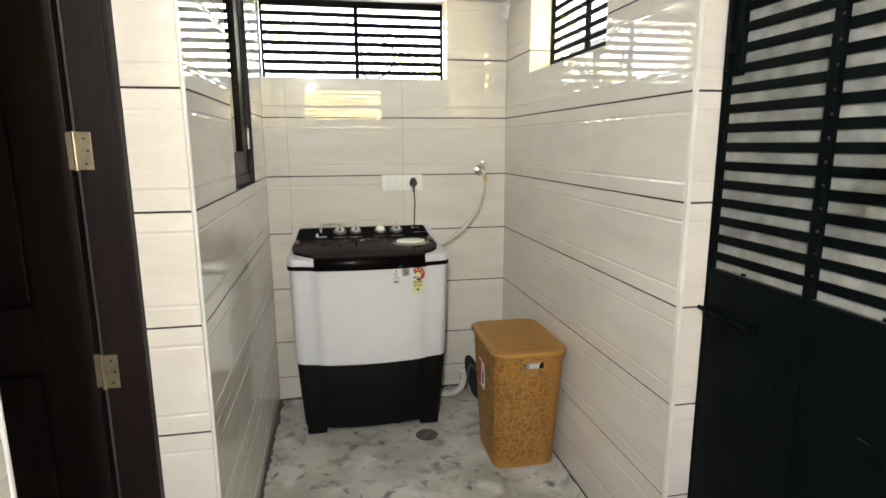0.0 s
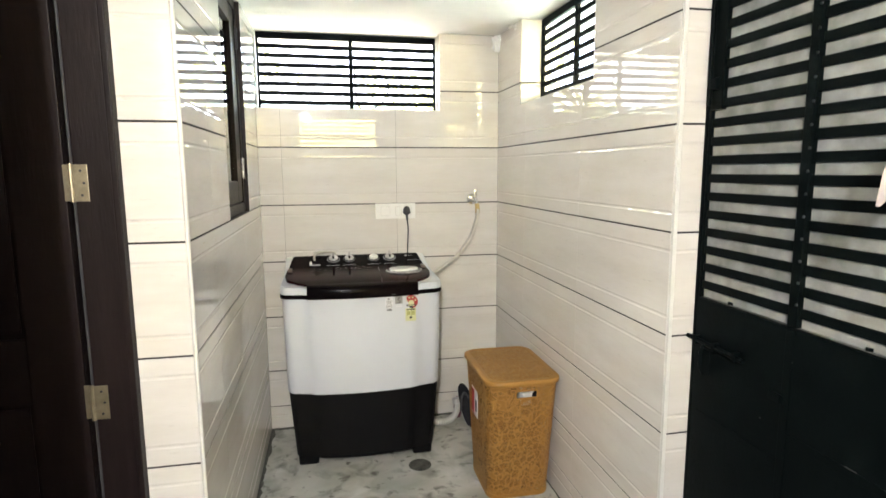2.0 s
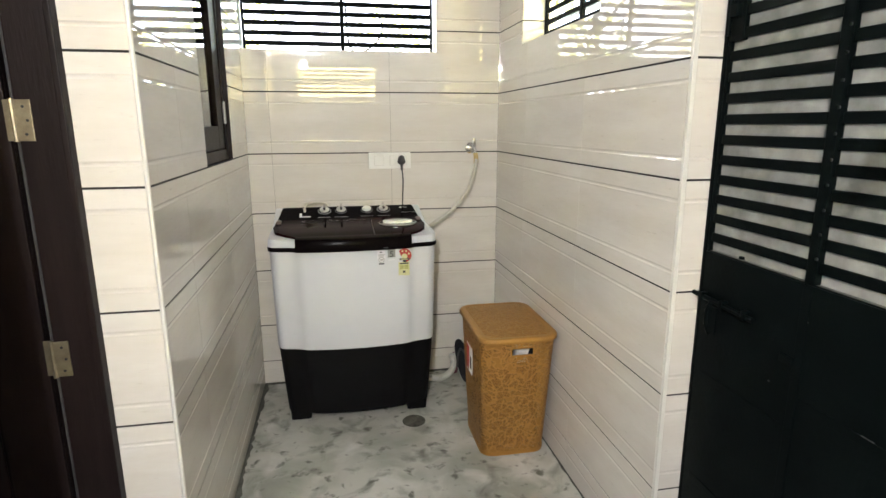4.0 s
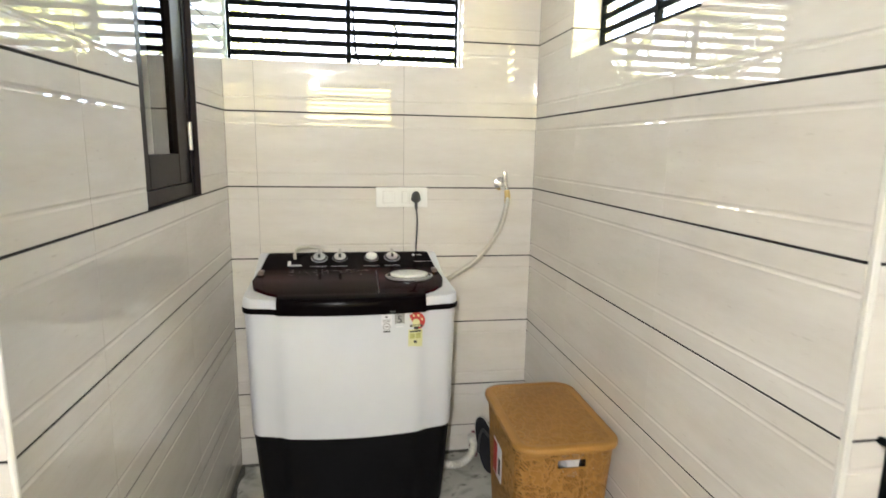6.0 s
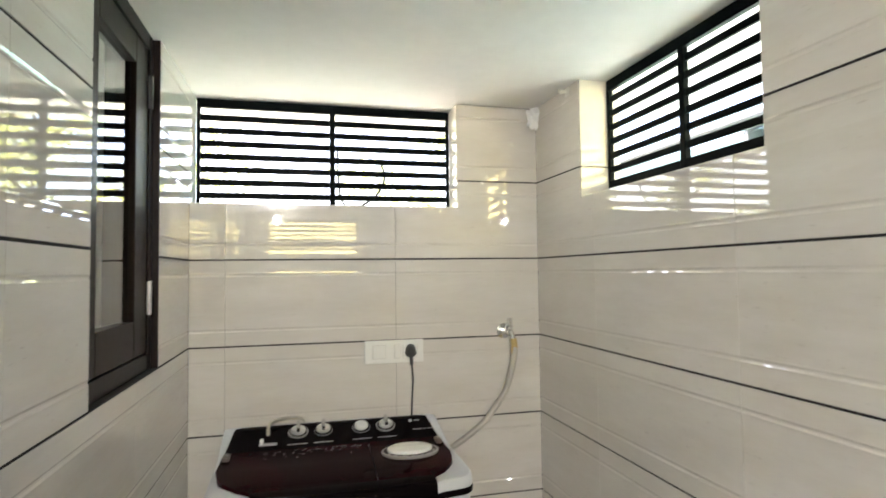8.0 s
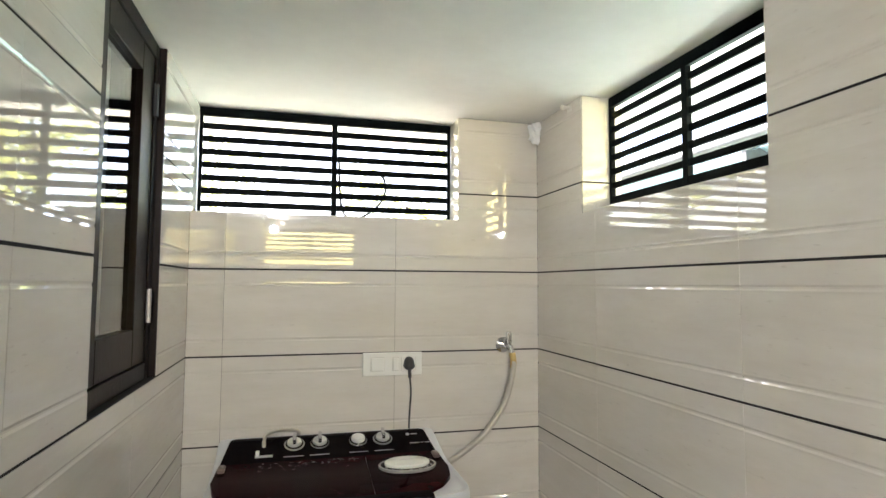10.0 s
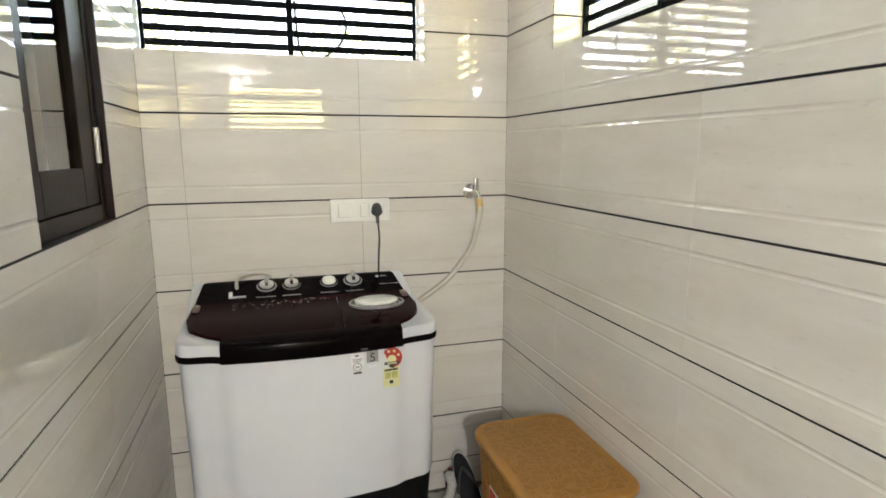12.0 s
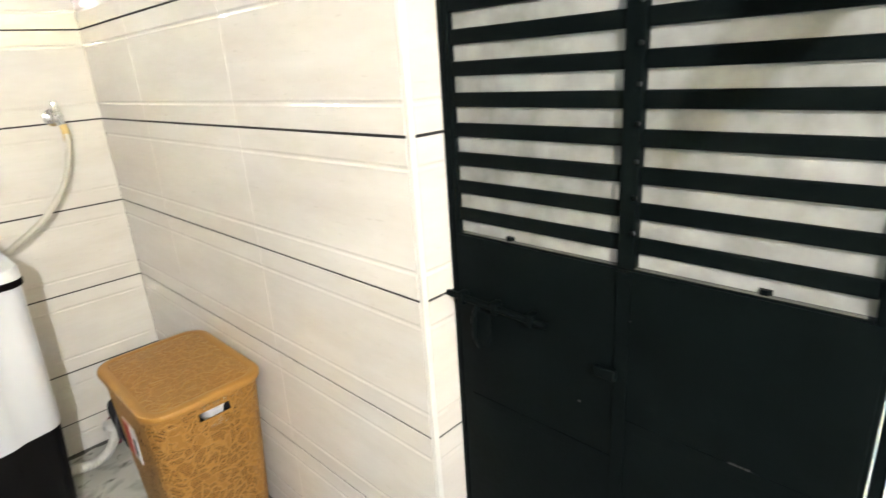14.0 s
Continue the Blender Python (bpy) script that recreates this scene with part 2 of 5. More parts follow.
M_LACE = lace_material("ochre_lace_plastic", 0.36)
M_LACELID = lace_material("ochre_lid_plastic", 0.27)
M_OCHRE = mat("ochre_plastic", (0.34, 0.170, 0.032), 0.42, vary=0.12, scale=12)


def glass_material():
    m = bpy.data.materials.new("window_glass")
    m.use_nodes = True
    b = m.node_tree.nodes["Principled BSDF"]
    b.inputs["Base Color"].default_value = (0.9, 0.93, 0.92, 1)
    b.inputs["Transmission Weight"].default_value = 1.0
    b.inputs["Roughness"].default_value = 0.02
    b.inputs["IOR"].default_value = 1.5
    return m


M_GLASS = glass_material()


def sheet_material():
    """Milky plastic sheet behind the gate's bars, lit from outside."""
    m = bpy.data.materials.new("milky_sheet")
    m.use_nodes = True
    n, l = m.node_tree.nodes, m.node_tree.links
    tc = n.new("ShaderNodeTexCoord")
    t = n.new("ShaderNodeTexNoise")
    t.inputs["Scale"].default_value, t.inputs["Detail"].default_value = 16, 9
    l.new(tc.outputs["Object"], t.inputs["Vector"])
    r = n.new("ShaderNodeValToRGB")
    r.color_ramp.elements[0].position, r.color_ramp.elements[1].position = 0.3, 0.7
    r.color_ramp.elements[0].color, r.color_ramp.elements[1].color = (0.21, 0.212, 0.197, 1), (0.38, 0.378, 0.355, 1)
    l.new(t.outputs["Fac"], r.inputs[0])
    d, tl, x = n.new("ShaderNodeBsdfDiffuse"), n.new("ShaderNodeBsdfTranslucent"), n.new("ShaderNodeMixShader")
    l.new(r.outputs[0], d.inputs["Color"]), l.new(r.outputs[0], tl.inputs["Color"])
    x.inputs[0].default_value = 0.27
    l.new(d.outputs[0], x.inputs[1]), l.new(tl.outputs[0], x.inputs[2])
    l.new(x.outputs[0], n["Material Output"].inputs["Surface"])
    n.remove(n["Principled BSDF"])
    return m


M_SHEET = sheet_material()


# ---- mesh helpers ----
def mesh_of(name, bm, material, smooth=False):
    me = bpy.data.meshes.new(name)
    bmesh.ops.recalc_face_normals(bm, faces=bm.faces)
    bm.to_mesh(me)
    bm.free()
    me.materials.append(material)
    if smooth:
        me.shade_smooth()
        me.set_sharp_from_angle(angle=radians(38))
    return me


def part(name, bm, material, parent=None, label="", smooth=False):
    ob = new(name, mesh_of(name, bm, material, smooth))
    if parent is not None:
        ob.parent = parent
    if label:
        tagged(ob, label)
    return ob


def thing(name, at, label, category, group="", kind=""):
    ob = new(name)
    ob.location = at
    ob.empty_display_size = 0.05
    bpy.context.view_layer.update()
    return tagged(ob, label, category, group, kind)


def settle(ob):
    """Keeps the parts, built in world places, where they are once their thing's base is set."""
    bpy.context.view_layer.update()
    for c in ob.children:
        c.matrix_parent_inverse = ob.matrix_world.inverted()


def add_box(bm, a, b, bevel=0.0):
    a, b = Vector(a), Vector(b)
    lo = Vector([min(p, q) for p, q in zip(a, b)])
    hi = Vector([max(p, q) for p, q in zip(a, b)])
    r = bmesh.ops.create_cube(bm, size=1.0, matrix=Matrix.Translation((lo + hi) / 2) @ Matrix.Diagonal((*(hi - lo), 1)))
    if bevel:
        edges = list({e for v in r["verts"] for e in v.link_edges})
        bmesh.ops.bevel(bm, geom=edges, offset=bevel, segments=2, affect="EDGES", profile=0.6)
    return bm


def box(a, b, bevel=0.0):
    return add_box(bmesh.new(), a, b, bevel)


def add_tube(bm, points, radius, sides=10, cap=True):
    pts = [Vector(p) for p in points]
    rings = []
    up = Vector((0.13, 0.31, 0.94)).normalized()
    for i, p in enumerate(pts):
        d = (pts[min(i + 1, len(pts) - 1)] - pts[max(i - 1, 0)]).normalized()
        s = d.cross(up)
        if s.length < 1e-3:
            s = d.cross(Vector((1, 0, 0)))
        s.normalize()
        w = d.cross(s)
        r = radius(i / (len(pts) - 1)) if callable(radius) else radius
        rings.append([bm.verts.new(p + r * (math.cos(2 * math.pi * k / sides) * s + math.sin(2 * math.pi * k / sides) * w))
                      for k in range(sides)])
    for a, b in zip(rings, rings[1:]):
        for k in range(sides):
            bm.faces.new((a[k], a[(k + 1) % sides], b[(k + 1) % sides], b[k]))
    if cap:
        bm.faces.new(rings[0]), bm.faces.new(rings[-1])
    return bm


def smooth_path(points, steps=6):
    """Catmull-Rom through the points."""
    p = [Vector(q) for q in points]
    p = [2 * p[0] - p[1]] + p + [2 * p[-1] - p[-2]]
    out = []
    for i in range(1, len(p) - 2):
        for k in range(steps):
            t = k / steps
            out.append(0.5 * (2 * p[i] + (p[i + 1] - p[i - 1]) * t + (2 * p[i - 1] - 5 * p[i] + 4 * p[i + 1] - p[i + 2]) * t * t
                              + (3 * p[i] - p[i - 1] - 3 * p[i + 1] + p[i + 2]) * t ** 3))
    return out + [p[-2]]


def loft(rings, cap_first=True, cap_last=True):
    bm = bmesh.new()
    vs = [[bm.verts.new(p) for p in ring] for ring in rings]
    n = len(vs[0])
    for a, b in zip(vs, vs[1:]):
        for k in range(n):
            bm.faces.new((a[k], a[(k + 1) % n], b[(k + 1) % n], b[k]))
    if cap_first:
        bm.faces.new(vs[0])
    if cap_last:
        bm.faces.new(vs[-1])
    return bm


def rounded_rect(x0, x1, y0, y1, r, z, seg=6):
    out = []
    for cx, cy, a0 in ((x1 - r, y0 + r, -90), (x1 - r, y1 - r, 0), (x0 + r, y1 - r, 90), (x0 + r, y0 + r, 180)):
        for k in range(seg + 1):
            a = radians(a0 + 90 * k / seg)
            out.append((cx + r * math.cos(a), cy + r * math.sin(a), z))
    return out


def disc(c, axis, radius, depth, sides=24, bevel=0.0, r2=None):
    """A short round plug from c along axis."""
    axis = Vector(axis).normalized()
    q = axis.to_track_quat("Z", "Y").to_matrix().to_4x4()
    bm = bmesh.new()
    r = bmesh.ops.create_cone(bm, cap_ends=True, segments=sides, radius1=radius, radius2=r2 if r2 else radius, depth=depth,
                              matrix=Matrix.Translation(Vector(c) + axis * depth / 2) @ q)
    if bevel:
        edges = [e for e in bm.edges if len(e.link_faces) == 2 and any(len(f.verts) > 4 for f in e.link_faces)]
        bmesh.ops.bevel(bm, geom=edges, offset=bevel, segments=2, affect="EDGES")
    return bm


def writing(text, size, m, material, name, parent, label=""):
    cu = bpy.data.curves.new(name, "FONT")
    cu.body, cu.size, cu.extrude, cu.align_x, cu.align_y = text, size, 0.0003, "CENTER", "CENTER"
    ob = new(name, cu)
    dg = bpy.context.evaluated_depsgraph_get()
    me = bpy.data.meshes.new_from_object(ob.evaluated_get(dg))
    me.name = name
    me.transform(m)
    me.materials.clear()
    me.materials.append(material)
    bpy.data.objects.remove(ob)
    res = new(name, me)
    res.parent = parent
    return tagged(res, label) if label else res


# ---- the plan ----
XL, XR, YB = -0.011, 1.303, 3.313          # faces of the alcove's side walls and back wall
YR, YL = 1.637, 1.751                      # near ends of the right and the left wall
ZC = 2.185                                 # ceiling
XG = 1.400                                 # plane of the gate
TH = 0.008                                 # tile thickness
SILL = 1.775
GR = 0.0020                                # joints lie this far below the tiles
ROW = 0.3075
ZJ = [0.0, 0.135, 0.342, 0.6495, 0.957, 1.2645, 1.572, 1.8795, ZC]
YREAR, XCL = -0.60, -0.207


def wall(name, boxes, material=M_GROUT, label=""):
    bm = bmesh.new()
    for a, b in boxes:
        add_box(bm, a, b)
    ob = part(name, bm, material)
    return tagged(ob, label or "tiled house wall with dark joints", "wall", kind="structure")


floor = tagged(part("floor", box((-1.25, -0.75, -0.12), (1.46, 3.50, 0.0)), M_FLOOR),
               "pale grey stone floor with dark stains", "floor", kind="structure")
ceiling = tagged(part("ceiling", box((-1.25, -0.75, ZC), (1.62, 3.80, ZC + 0.14)), M_PLASTER),
                 "smooth white plastered ceiling slab", "ceiling", kind="structure")

wall_back = wall("wall_back", [((-0.16, YB + GR, 0), (1.46, 3.46, SILL - 0.004)), ((0.969, YB + GR, SILL - 0.004), (1.46, 3.46, ZC)),
                               ((-0.16, YB + GR, SILL - 0.004), (XL - GR, 3.46, ZC))])
wall_right = wall("wall_right", [((XR + GR, YR + GR, 0), (1.47, YB + GR, SILL - 0.004)), ((XR + GR, YR + GR, SILL - 0.004), (1.47, 2.164, ZC)),
                                 ((XR + GR, 2.951, SILL - 0.004), (1.46, YB + GR, ZC))])
WY0, WY1, WZ0 = 2.392, 2.910, 1.2645
wall_left = wall("wall_left", [((-0.16, YL + GR, 0), (XL - GR, YB + GR, WZ0)), ((-0.16, YL + GR, WZ0), (XL - GR, WY0, ZC)),
                               ((-0.16, WY1, WZ0), (XL - GR, YB + GR, ZC))])
DX0, DX1 = -1.06, -0.158
wall_door = wall("wall_door", [((-1.25, YL + GR, 0), (DX0, 1.90, ZC)), ((DX0, YL + GR, 2.12), (-0.16, 1.90, ZC))])
wall_passage_left = wall("wall_passage_left", [((-1.25, YREAR, 0), (XCL - GR, 1.20 - GR, ZC))])
wall_passage_right = wall("wall_passage_right", [((1.398, YREAR, 0), (1.46, 0.940, ZC))])
wall_rear = wall("wall_rear", [((-1.25, YREAR - 0.14, 0), (1.46, YREAR - GR, 1.73)), ((-1.25, YREAR - 0.14, 1.73), (0.0, YREAR - GR, ZC)),
                               ((0.94, YREAR - 0.14, 1.73), (1.46, YREAR - GR, ZC)), ((0.0, YREAR - 0.14, 2.10), (0.94, YREAR - GR, ZC))])
wall_side = wall("wall_side", [((-1.25, 1.20 - GR, 0), (-1.20, YL + GR, ZC))], M_PLASTER, "plain white plastered wall")
# the room behind the wooden window
wall_inner_room = wall("wall_inner_room", [((-2.6, 1.90, 0), (-2.5, 3.6, ZC)), ((-2.6, 3.50, 0), (-0.16, 3.6, ZC)), ((-2.6, 1.82, 0), (-1.25, 1.90, ZC))],
                       M_PLASTER, "plain plastered wall of the room behind")
floor_inner = tagged(part("floor_inner_room", box((-2.6, 1.90, -0.12), (-1.25, 3.6, -0.002)), M_FLOOR), "dim stone floor of the room behind", "floor", kind="structure")
ceiling_inner = tagged(part("ceiling_inner_room", box((-2.6, 1.80, ZC), (-1.25, 3.62, ZC + 0.1)), M_PLASTER), "plain ceiling of the room behind", "ceiling", kind="structure")

# added slab, out of view: holds sky light back from the left wall
sunshade = thing("sunshade", (1.82, 2.55, ZC + 0.01), "unseen white slab added to keep sky light off the side vent", "sunshade")
part("slab", box((1.622, 1.95, ZC + 0.01), (1.93, 3.30, ZC + 0.085), 0.004), M_PLASTER, sunshade)
settle(sunshade)

# reveals of the two vents
part("window_sill", box((XL - 0.004, YB + 0.002, SILL - 0.004), (0.965, 3.46, SILL)), M_REVEAL, wall_back)
part("reveal", box((0.9652, YB + 0.002, SILL), (0.969, 3.46, ZC - 0.001)), M_REVEAL, wall_back)
part("reveal", box((XL - TH, YB, SILL), (XL, 3.46, ZC - 0.001)), M_TILE, wall_back)
part("window_sill", box((XR + 0.002, 2.168, SILL - 0.004), (1.46, 2.947, SILL)), M_REVEAL, wall_right)
part("reveal", box((XR + 0.003, 2.947, SILL), (1.46, 2.951, 1.877)), M_REVEAL, wall_right)
part("reveal", box((XR + 0.003, 2.947, 1.882), (1.46, 2.951, ZC - 0.001)), M_REVEAL, wall_right)
part("reveal", box((XR + 0.003, 2.164, SILL), (1.46, 2.168, ZC - 0.001)), M_REVEAL, wall_right)


# ---- iron vent grilles ----
def grille(name, length, height, split, m, label, first, pitch, count, half, top, bottom=0.0):
    """A barred vent in its own plane: x along it, z up from its lower edge, y its depth."""
    g = tagged(new(name), label, "window grille", kind="structure")
    g.matrix_world = m
    part("frame", box((0, -0.008, height - top), (length, 0.010, height), 0.002), M_IRON, g)
    part("frame", box((0, -0.008, 0), (0.013, 0.010, height - top), 0.002), M_IRON, g)
    part("frame", box((length - 0.013, -0.008, 0), (length, 0.010, height - top), 0.002), M_IRON, g)
    part("mullion", box((split - 0.011, -0.0095, 0), (split + 0.011, 0.010, height - top), 0.002), M_IRON, g)
    if bottom:
        part("frame", box((0.013, -0.0085, 0), (length - 0.013, 0.0102, bottom), 0.002), M_IRON, g)
    for a, b in ((0.013, split - 0.011), (split + 0.011, length - 0.013)):
        me = mesh_of("slat", box((a, -0.005, -half), (b, 0.005, half), 0.003), M_IRON)
        for k in range(count):
            s = new("slat", me)
            s.parent = g
            s.location = (0, 0, first + pitch * k)
    return g


GZ = SILL + 0.003
window_1 = grille("window_1", 0.972, ZC - GZ - 0.002, 0.498, pose(XL + 0.002, 3.43, GZ), "black painted iron vent grille with flat bars", 1.818 - GZ, 0.0490, 7, 0.0120, 0.034)
window_2 = grille("window_2", 0.775, ZC - GZ - 0.002, 0.392, pose(1.417, 2.945, GZ, 0, 0, -90), "black painted iron vent grille below the ceiling", 1.868 - GZ, 0.0494, 6, 0.0108, 0.036, 1.829 - GZ)
window_3 = grille("window_3", 0.936, 0.366, 0.468, pose(0.002, YREAR - 0.07, 1.732), "black painted iron vent grille above the passage", 0.05, 0.0490, 6, 0.0105, 0.030)


# ---- wooden window in the left wall ----
def wooden_window():
    w = tagged(new("window_4"), "dark brown wooden casement window, closed", "window", kind="structure")
    x = XL - 0.018
    f = 0.045
    part("frame", box((x - 0.09, WY0 + 0.002, WZ0 + 0.002), (x, WY0 + f, ZC - 0.002), 0.003), M_WOOD2, w)
    part("frame", box((x - 0.09, WY1 - f, WZ0 + 0.002), (x, WY1 - 0.012, ZC - 0.002), 0.003), M_WOOD2, w)
    part("frame", box((x - 0.09, WY0 + f, ZC - f), (x, WY1 - f, ZC - 0.002), 0.003), M_WOOD2, w)
    part("window_sill", box((x - 0.09, WY0 + f, WZ0 + 0.002), (x, WY1 - f, WZ0 + f), 0.003), M_WOOD2, w)
    s = part("shutter", box((x - 0.048, WY0 + f + 0.004, WZ0 + f + 0.003), (x - 0.004, WY0 + f + 0.054, ZC - f - 0.003), 0.003), M_WOOD2, w)
    part("stile", box((x - 0.048, WY1 - f - 0.110, WZ0 + f + 0.003), (x - 0.004, WY1 - f - 0.004, ZC - f - 0.003), 0.003), M_WOOD2, s)
    part("rail", box((x - 0.048, WY0 + f + 0.054, WZ0 + f + 0.003), (x - 0.004, WY1 - f - 0.110, WZ0 + f + 0.095), 0.003), M_WOOD2, s)
    part("rail", box((x - 0.048, WY0 + f + 0.054, ZC - f - 0.075), (x - 0.004, WY1 - f - 0.110, ZC - f - 0.003), 0.003), M_WOOD2, s)
    part("pane", box((x - 0.023, WY0 + f + 0.050, WZ0 + f + 0.09), (x - 0.018, WY1 - f - 0.106, ZC - f - 0.07)), M_GLASS, s, "clear glass pane")
    for z in (1.46, 2.02):
        hg = add_tube(bmesh.new(), [(x + 0.004, WY1 - f - 0.002, z - 0.045), (x + 0.004, WY1 - f - 0.002, z + 0.045)], 0.006, 10)
        add_box(hg, (x - 0.001, WY1 - f - 0.014, z - 0.045), (x + 0.002, WY1 - f - 0.002, z + 0.045))
        part("hinge", hg, M_RUBBER if z > 2 else M_CHROME, w)
    part("casing", box((x - 0.07, WY1 - 0.010, WZ0 + 0.002), (XL - 0.001, WY1 - 0.001, ZC - 0.002), 0.001), M_WOOD2, w)


wooden_window()


# ---- dark wooden door in the recess ----
def wooden_door():
    d = tagged(new("door_1"), "dark stained wooden panel door, closed", "door", kind="structure")
    y = YL
    hx = -0.262
    part("frame", box((hx + 0.004, y - 0.020, 0.0), (DX1 - 0.012, y + 0.10, 2.10), 0.004), M_WOOD, d)
    part("architrave", box((DX1 - 0.012, y - 0.030, 0.0), (DX1 + 0.003, y + 0.02, 2.12), 0.003), M_WOOD, d)
    part("frame", box((DX0, y - 0.020, 0.0), (DX0 + 0.09, y + 0.10, 2.10), 0.004), M_WOOD, d)
    part("frame", box((DX0, y - 0.020, 2.03), (DX1, y + 0.10, 2.12), 0.004), M_WOOD, d)
    x0, x1 = DX0 + 0.094, hx - 0.019
    leaf = part("leaf", box((x0, y + 0.004, 0.01), (x1, y + 0.034, 2.025)), M_WOOD, d)
    st = 0.125
    for a, b in (((x0, y - 0.010, 0.01), (x0 + st, y + 0.004, 2.025)), ((x1 - st, y - 0.010, 0.01), (x1, y + 0.004, 2.025)),
                 ((x0 + st, y - 0.010, 0.01), (x1 - st, y + 0.004, 0.22)), ((x0 + st, y - 0.010, 0.86), (x1 - st, y + 0.004, 1.03)),
                 ((x0 + st, y - 0.010, 1.90), (x1 - st, y + 0.004, 2.025))):
        part("rail", box(a, b, 0.003), M_WOOD, leaf)
    for z0, z1 in ((0.23, 0.85), (1.04, 1.89)):
        part("panel", box((x0 + st + 0.012, y - 0.004, z0 + 0.005), (x1 - st - 0.012, y + 0.004, z1 - 0.005), 0.003), M_WOOD, leaf)
    # bead coloured grey to draw the highlight down the door's hinge edge
    part("bead", add_tube(bmesh.new(), [(hx, y - 0.012, 0.02), (hx, y - 0.012, 2.02)], 0.0045, 8), M_BEAD, d, "grey bead painted in for the edge highlight beside the hinges")
    for z in (0.855, 1.420, 1.897):
        h = box((hx + 0.002, y - 0.0235, z - 0.045), (hx + 0.037, y - 0.0195, z + 0.045), 0.001)
        add_box(h, (hx - 0.022, y - 0.0135, z - 0.045), (hx - 0.003, y - 0.0095, z + 0.045), 0.001)
        add_tube(h, [(hx, y - 0.022, z - 0.047), (hx, y - 0.022, z + 0.047)], 0.0055, 10)
        hinge = part("hinge", h, M_BRASS, d, "worn brass butt hinge")
        for dz in (-0.03, 0.0, 0.03):
            part("screw", disc((hx + 0.022 + 0.006 * (dz == 0), y - 0.0225, z + dz), (0, -1, 0), 0.0032, 0.002, 10), M_STICK_K, hinge)


wooden_door()


# ---- iron gate ----
GY0, GY1 = 0.948, 1.637
GMID, GRAIL, GTOP = 1.281, 1.080, 1.918


def iron_gate():
    g = tagged(new("door_2"), "black painted iron gate with flat bars, shut", "gate", kind="structure")
    part("frame", box((XG, GY1 - 0.012, 0), (XG + 0.05, GY1, ZC - 0.002), 0.003), M_IRON, g)
    part("frame", box((XG, GY0, 0), (XG + 0.05, GY0 + 0.015, ZC - 0.002), 0.003), M_IRON, g)
    part("frame", box((XG - 0.004, GY0 + 0.015, GTOP - 0.005), (XG + 0.05, GY1 - 0.012, GTOP + 0.050), 0.004), M_IRON, g)
    part("frame", box((XG, GY0 + 0.015, ZC - 0.03), (XG + 0.05, GY1 - 0.012, ZC - 0.002), 0.003), M_IRON, g)
    for k in range(3):
        z = GTOP + 0.095 + 0.05 * k
        part("transom_slat", box((XG + 0.01, GY0 + 0.015, z - 0.011), (XG + 0.022, GY1 - 0.012, z + 0.011), 0.002), M_IRON, g)
    part("transom_bar", box((XG + 0.006, GMID - 0.012, GTOP + 0.05), (XG + 0.026, GMID + 0.012, ZC - 0.03), 0.002), M_IRON, g)
    y0, y1 = GY0 + 0.017, GY1 - 0.013
    leaf = part("leaf", box((XG + 0.002, y1 - 0.011, 0.02), (XG + 0.030, y1, GTOP - 0.009), 0.003), M_IRON, g)
    part("stile", box((XG + 0.002, y0, 0.02), (XG + 0.030, y0 + 0.022, GTOP - 0.009), 0.003), M_IRON, leaf)
    part("stile", box((XG - 0.003, GMID - 0.0135, GRAIL), (XG + 0.022, GMID + 0.0135, GTOP - 0.01), 0.003), M_IRON, leaf)
    part("rail", box((XG + 0.002, y0 + 0.022, GTOP - 0.016), (XG + 0.030, y1 - 0.011, GTOP - 0.0055), 0.003), M_IRON, leaf)
    part("lock_stile", box((XG - 0.001, 1.568, 1.606), (XG + 0.0228, y1 - 0.0115, GTOP - 0.0165), 0.003), M_IRON, leaf)
    part("rail", box((XG + 0.001, y0 + 0.022, GRAIL - 0.030), (XG + 0.030, y1 - 0.011, GRAIL), 0.003), M_IRON, leaf)
    part("rail", box((XG + 0.002, y0 + 0.022, 0.02), (XG + 0.030, y1 - 0.011, 0.05), 0.003), M_IRON, leaf)
    part("sheet", box((XG - 0.002, y0 + 0.006, 0.03), (XG + 0.0005, y1 - 0.004, GRAIL - 0.003)), M_IRON, leaf)
    part("rib", box((XG - 0.005, GMID - 0.012, 0.05), (XG - 0.002, GMID + 0.012, GRAIL - 0.006), 0.002), M_IRON, leaf)
    for z, a, b in ((0.815, y0 + 0.03, GMID - 0.012), (0.735, GMID + 0.012, y1 - 0.03), (0.42, y0 + 0.03, GMID - 0.012), (0.42, GMID + 0.012, y1 - 0.03)):
        part("rib", box((XG - 0.004, a, z - 0.010), (XG - 0.002, b, z + 0.010), 0.001), M_IRON, leaf)
    part("backing_sheet", box((XG + 0.0125, y0 + 0.0225, GRAIL + 0.0005), (XG + 0.0145, y1 - 0.0115, GTOP - 0.0165)), M_SHEET, leaf,
         "milky grey plastic sheet behind the bars")
    # pale strip stands in for light catching the top of the rail
    part("worn_edge", box((XG + 0.003, y0 + 0.03, GRAIL), (XG + 0.010, y1 - 0.02, GRAIL + 0.0008)), M_STRIP, leaf, "pale strip painted in for light along the rail")
    n = 16
    for a, b in ((y0 + 0.022, GMID - 0.0135), (GMID + 0.0135, y1 - 0.011)):
        me = mesh_of("slat", box((XG + 0.004, a, -0.0122), (XG + 0.011, b, 0.0122), 0.003), M_IRON)
        for k in range(n):
            z = 1.116 + 0.0507 * k
            s = new("slat", me)
            s.parent = leaf
            s.location = (0, 0, z)
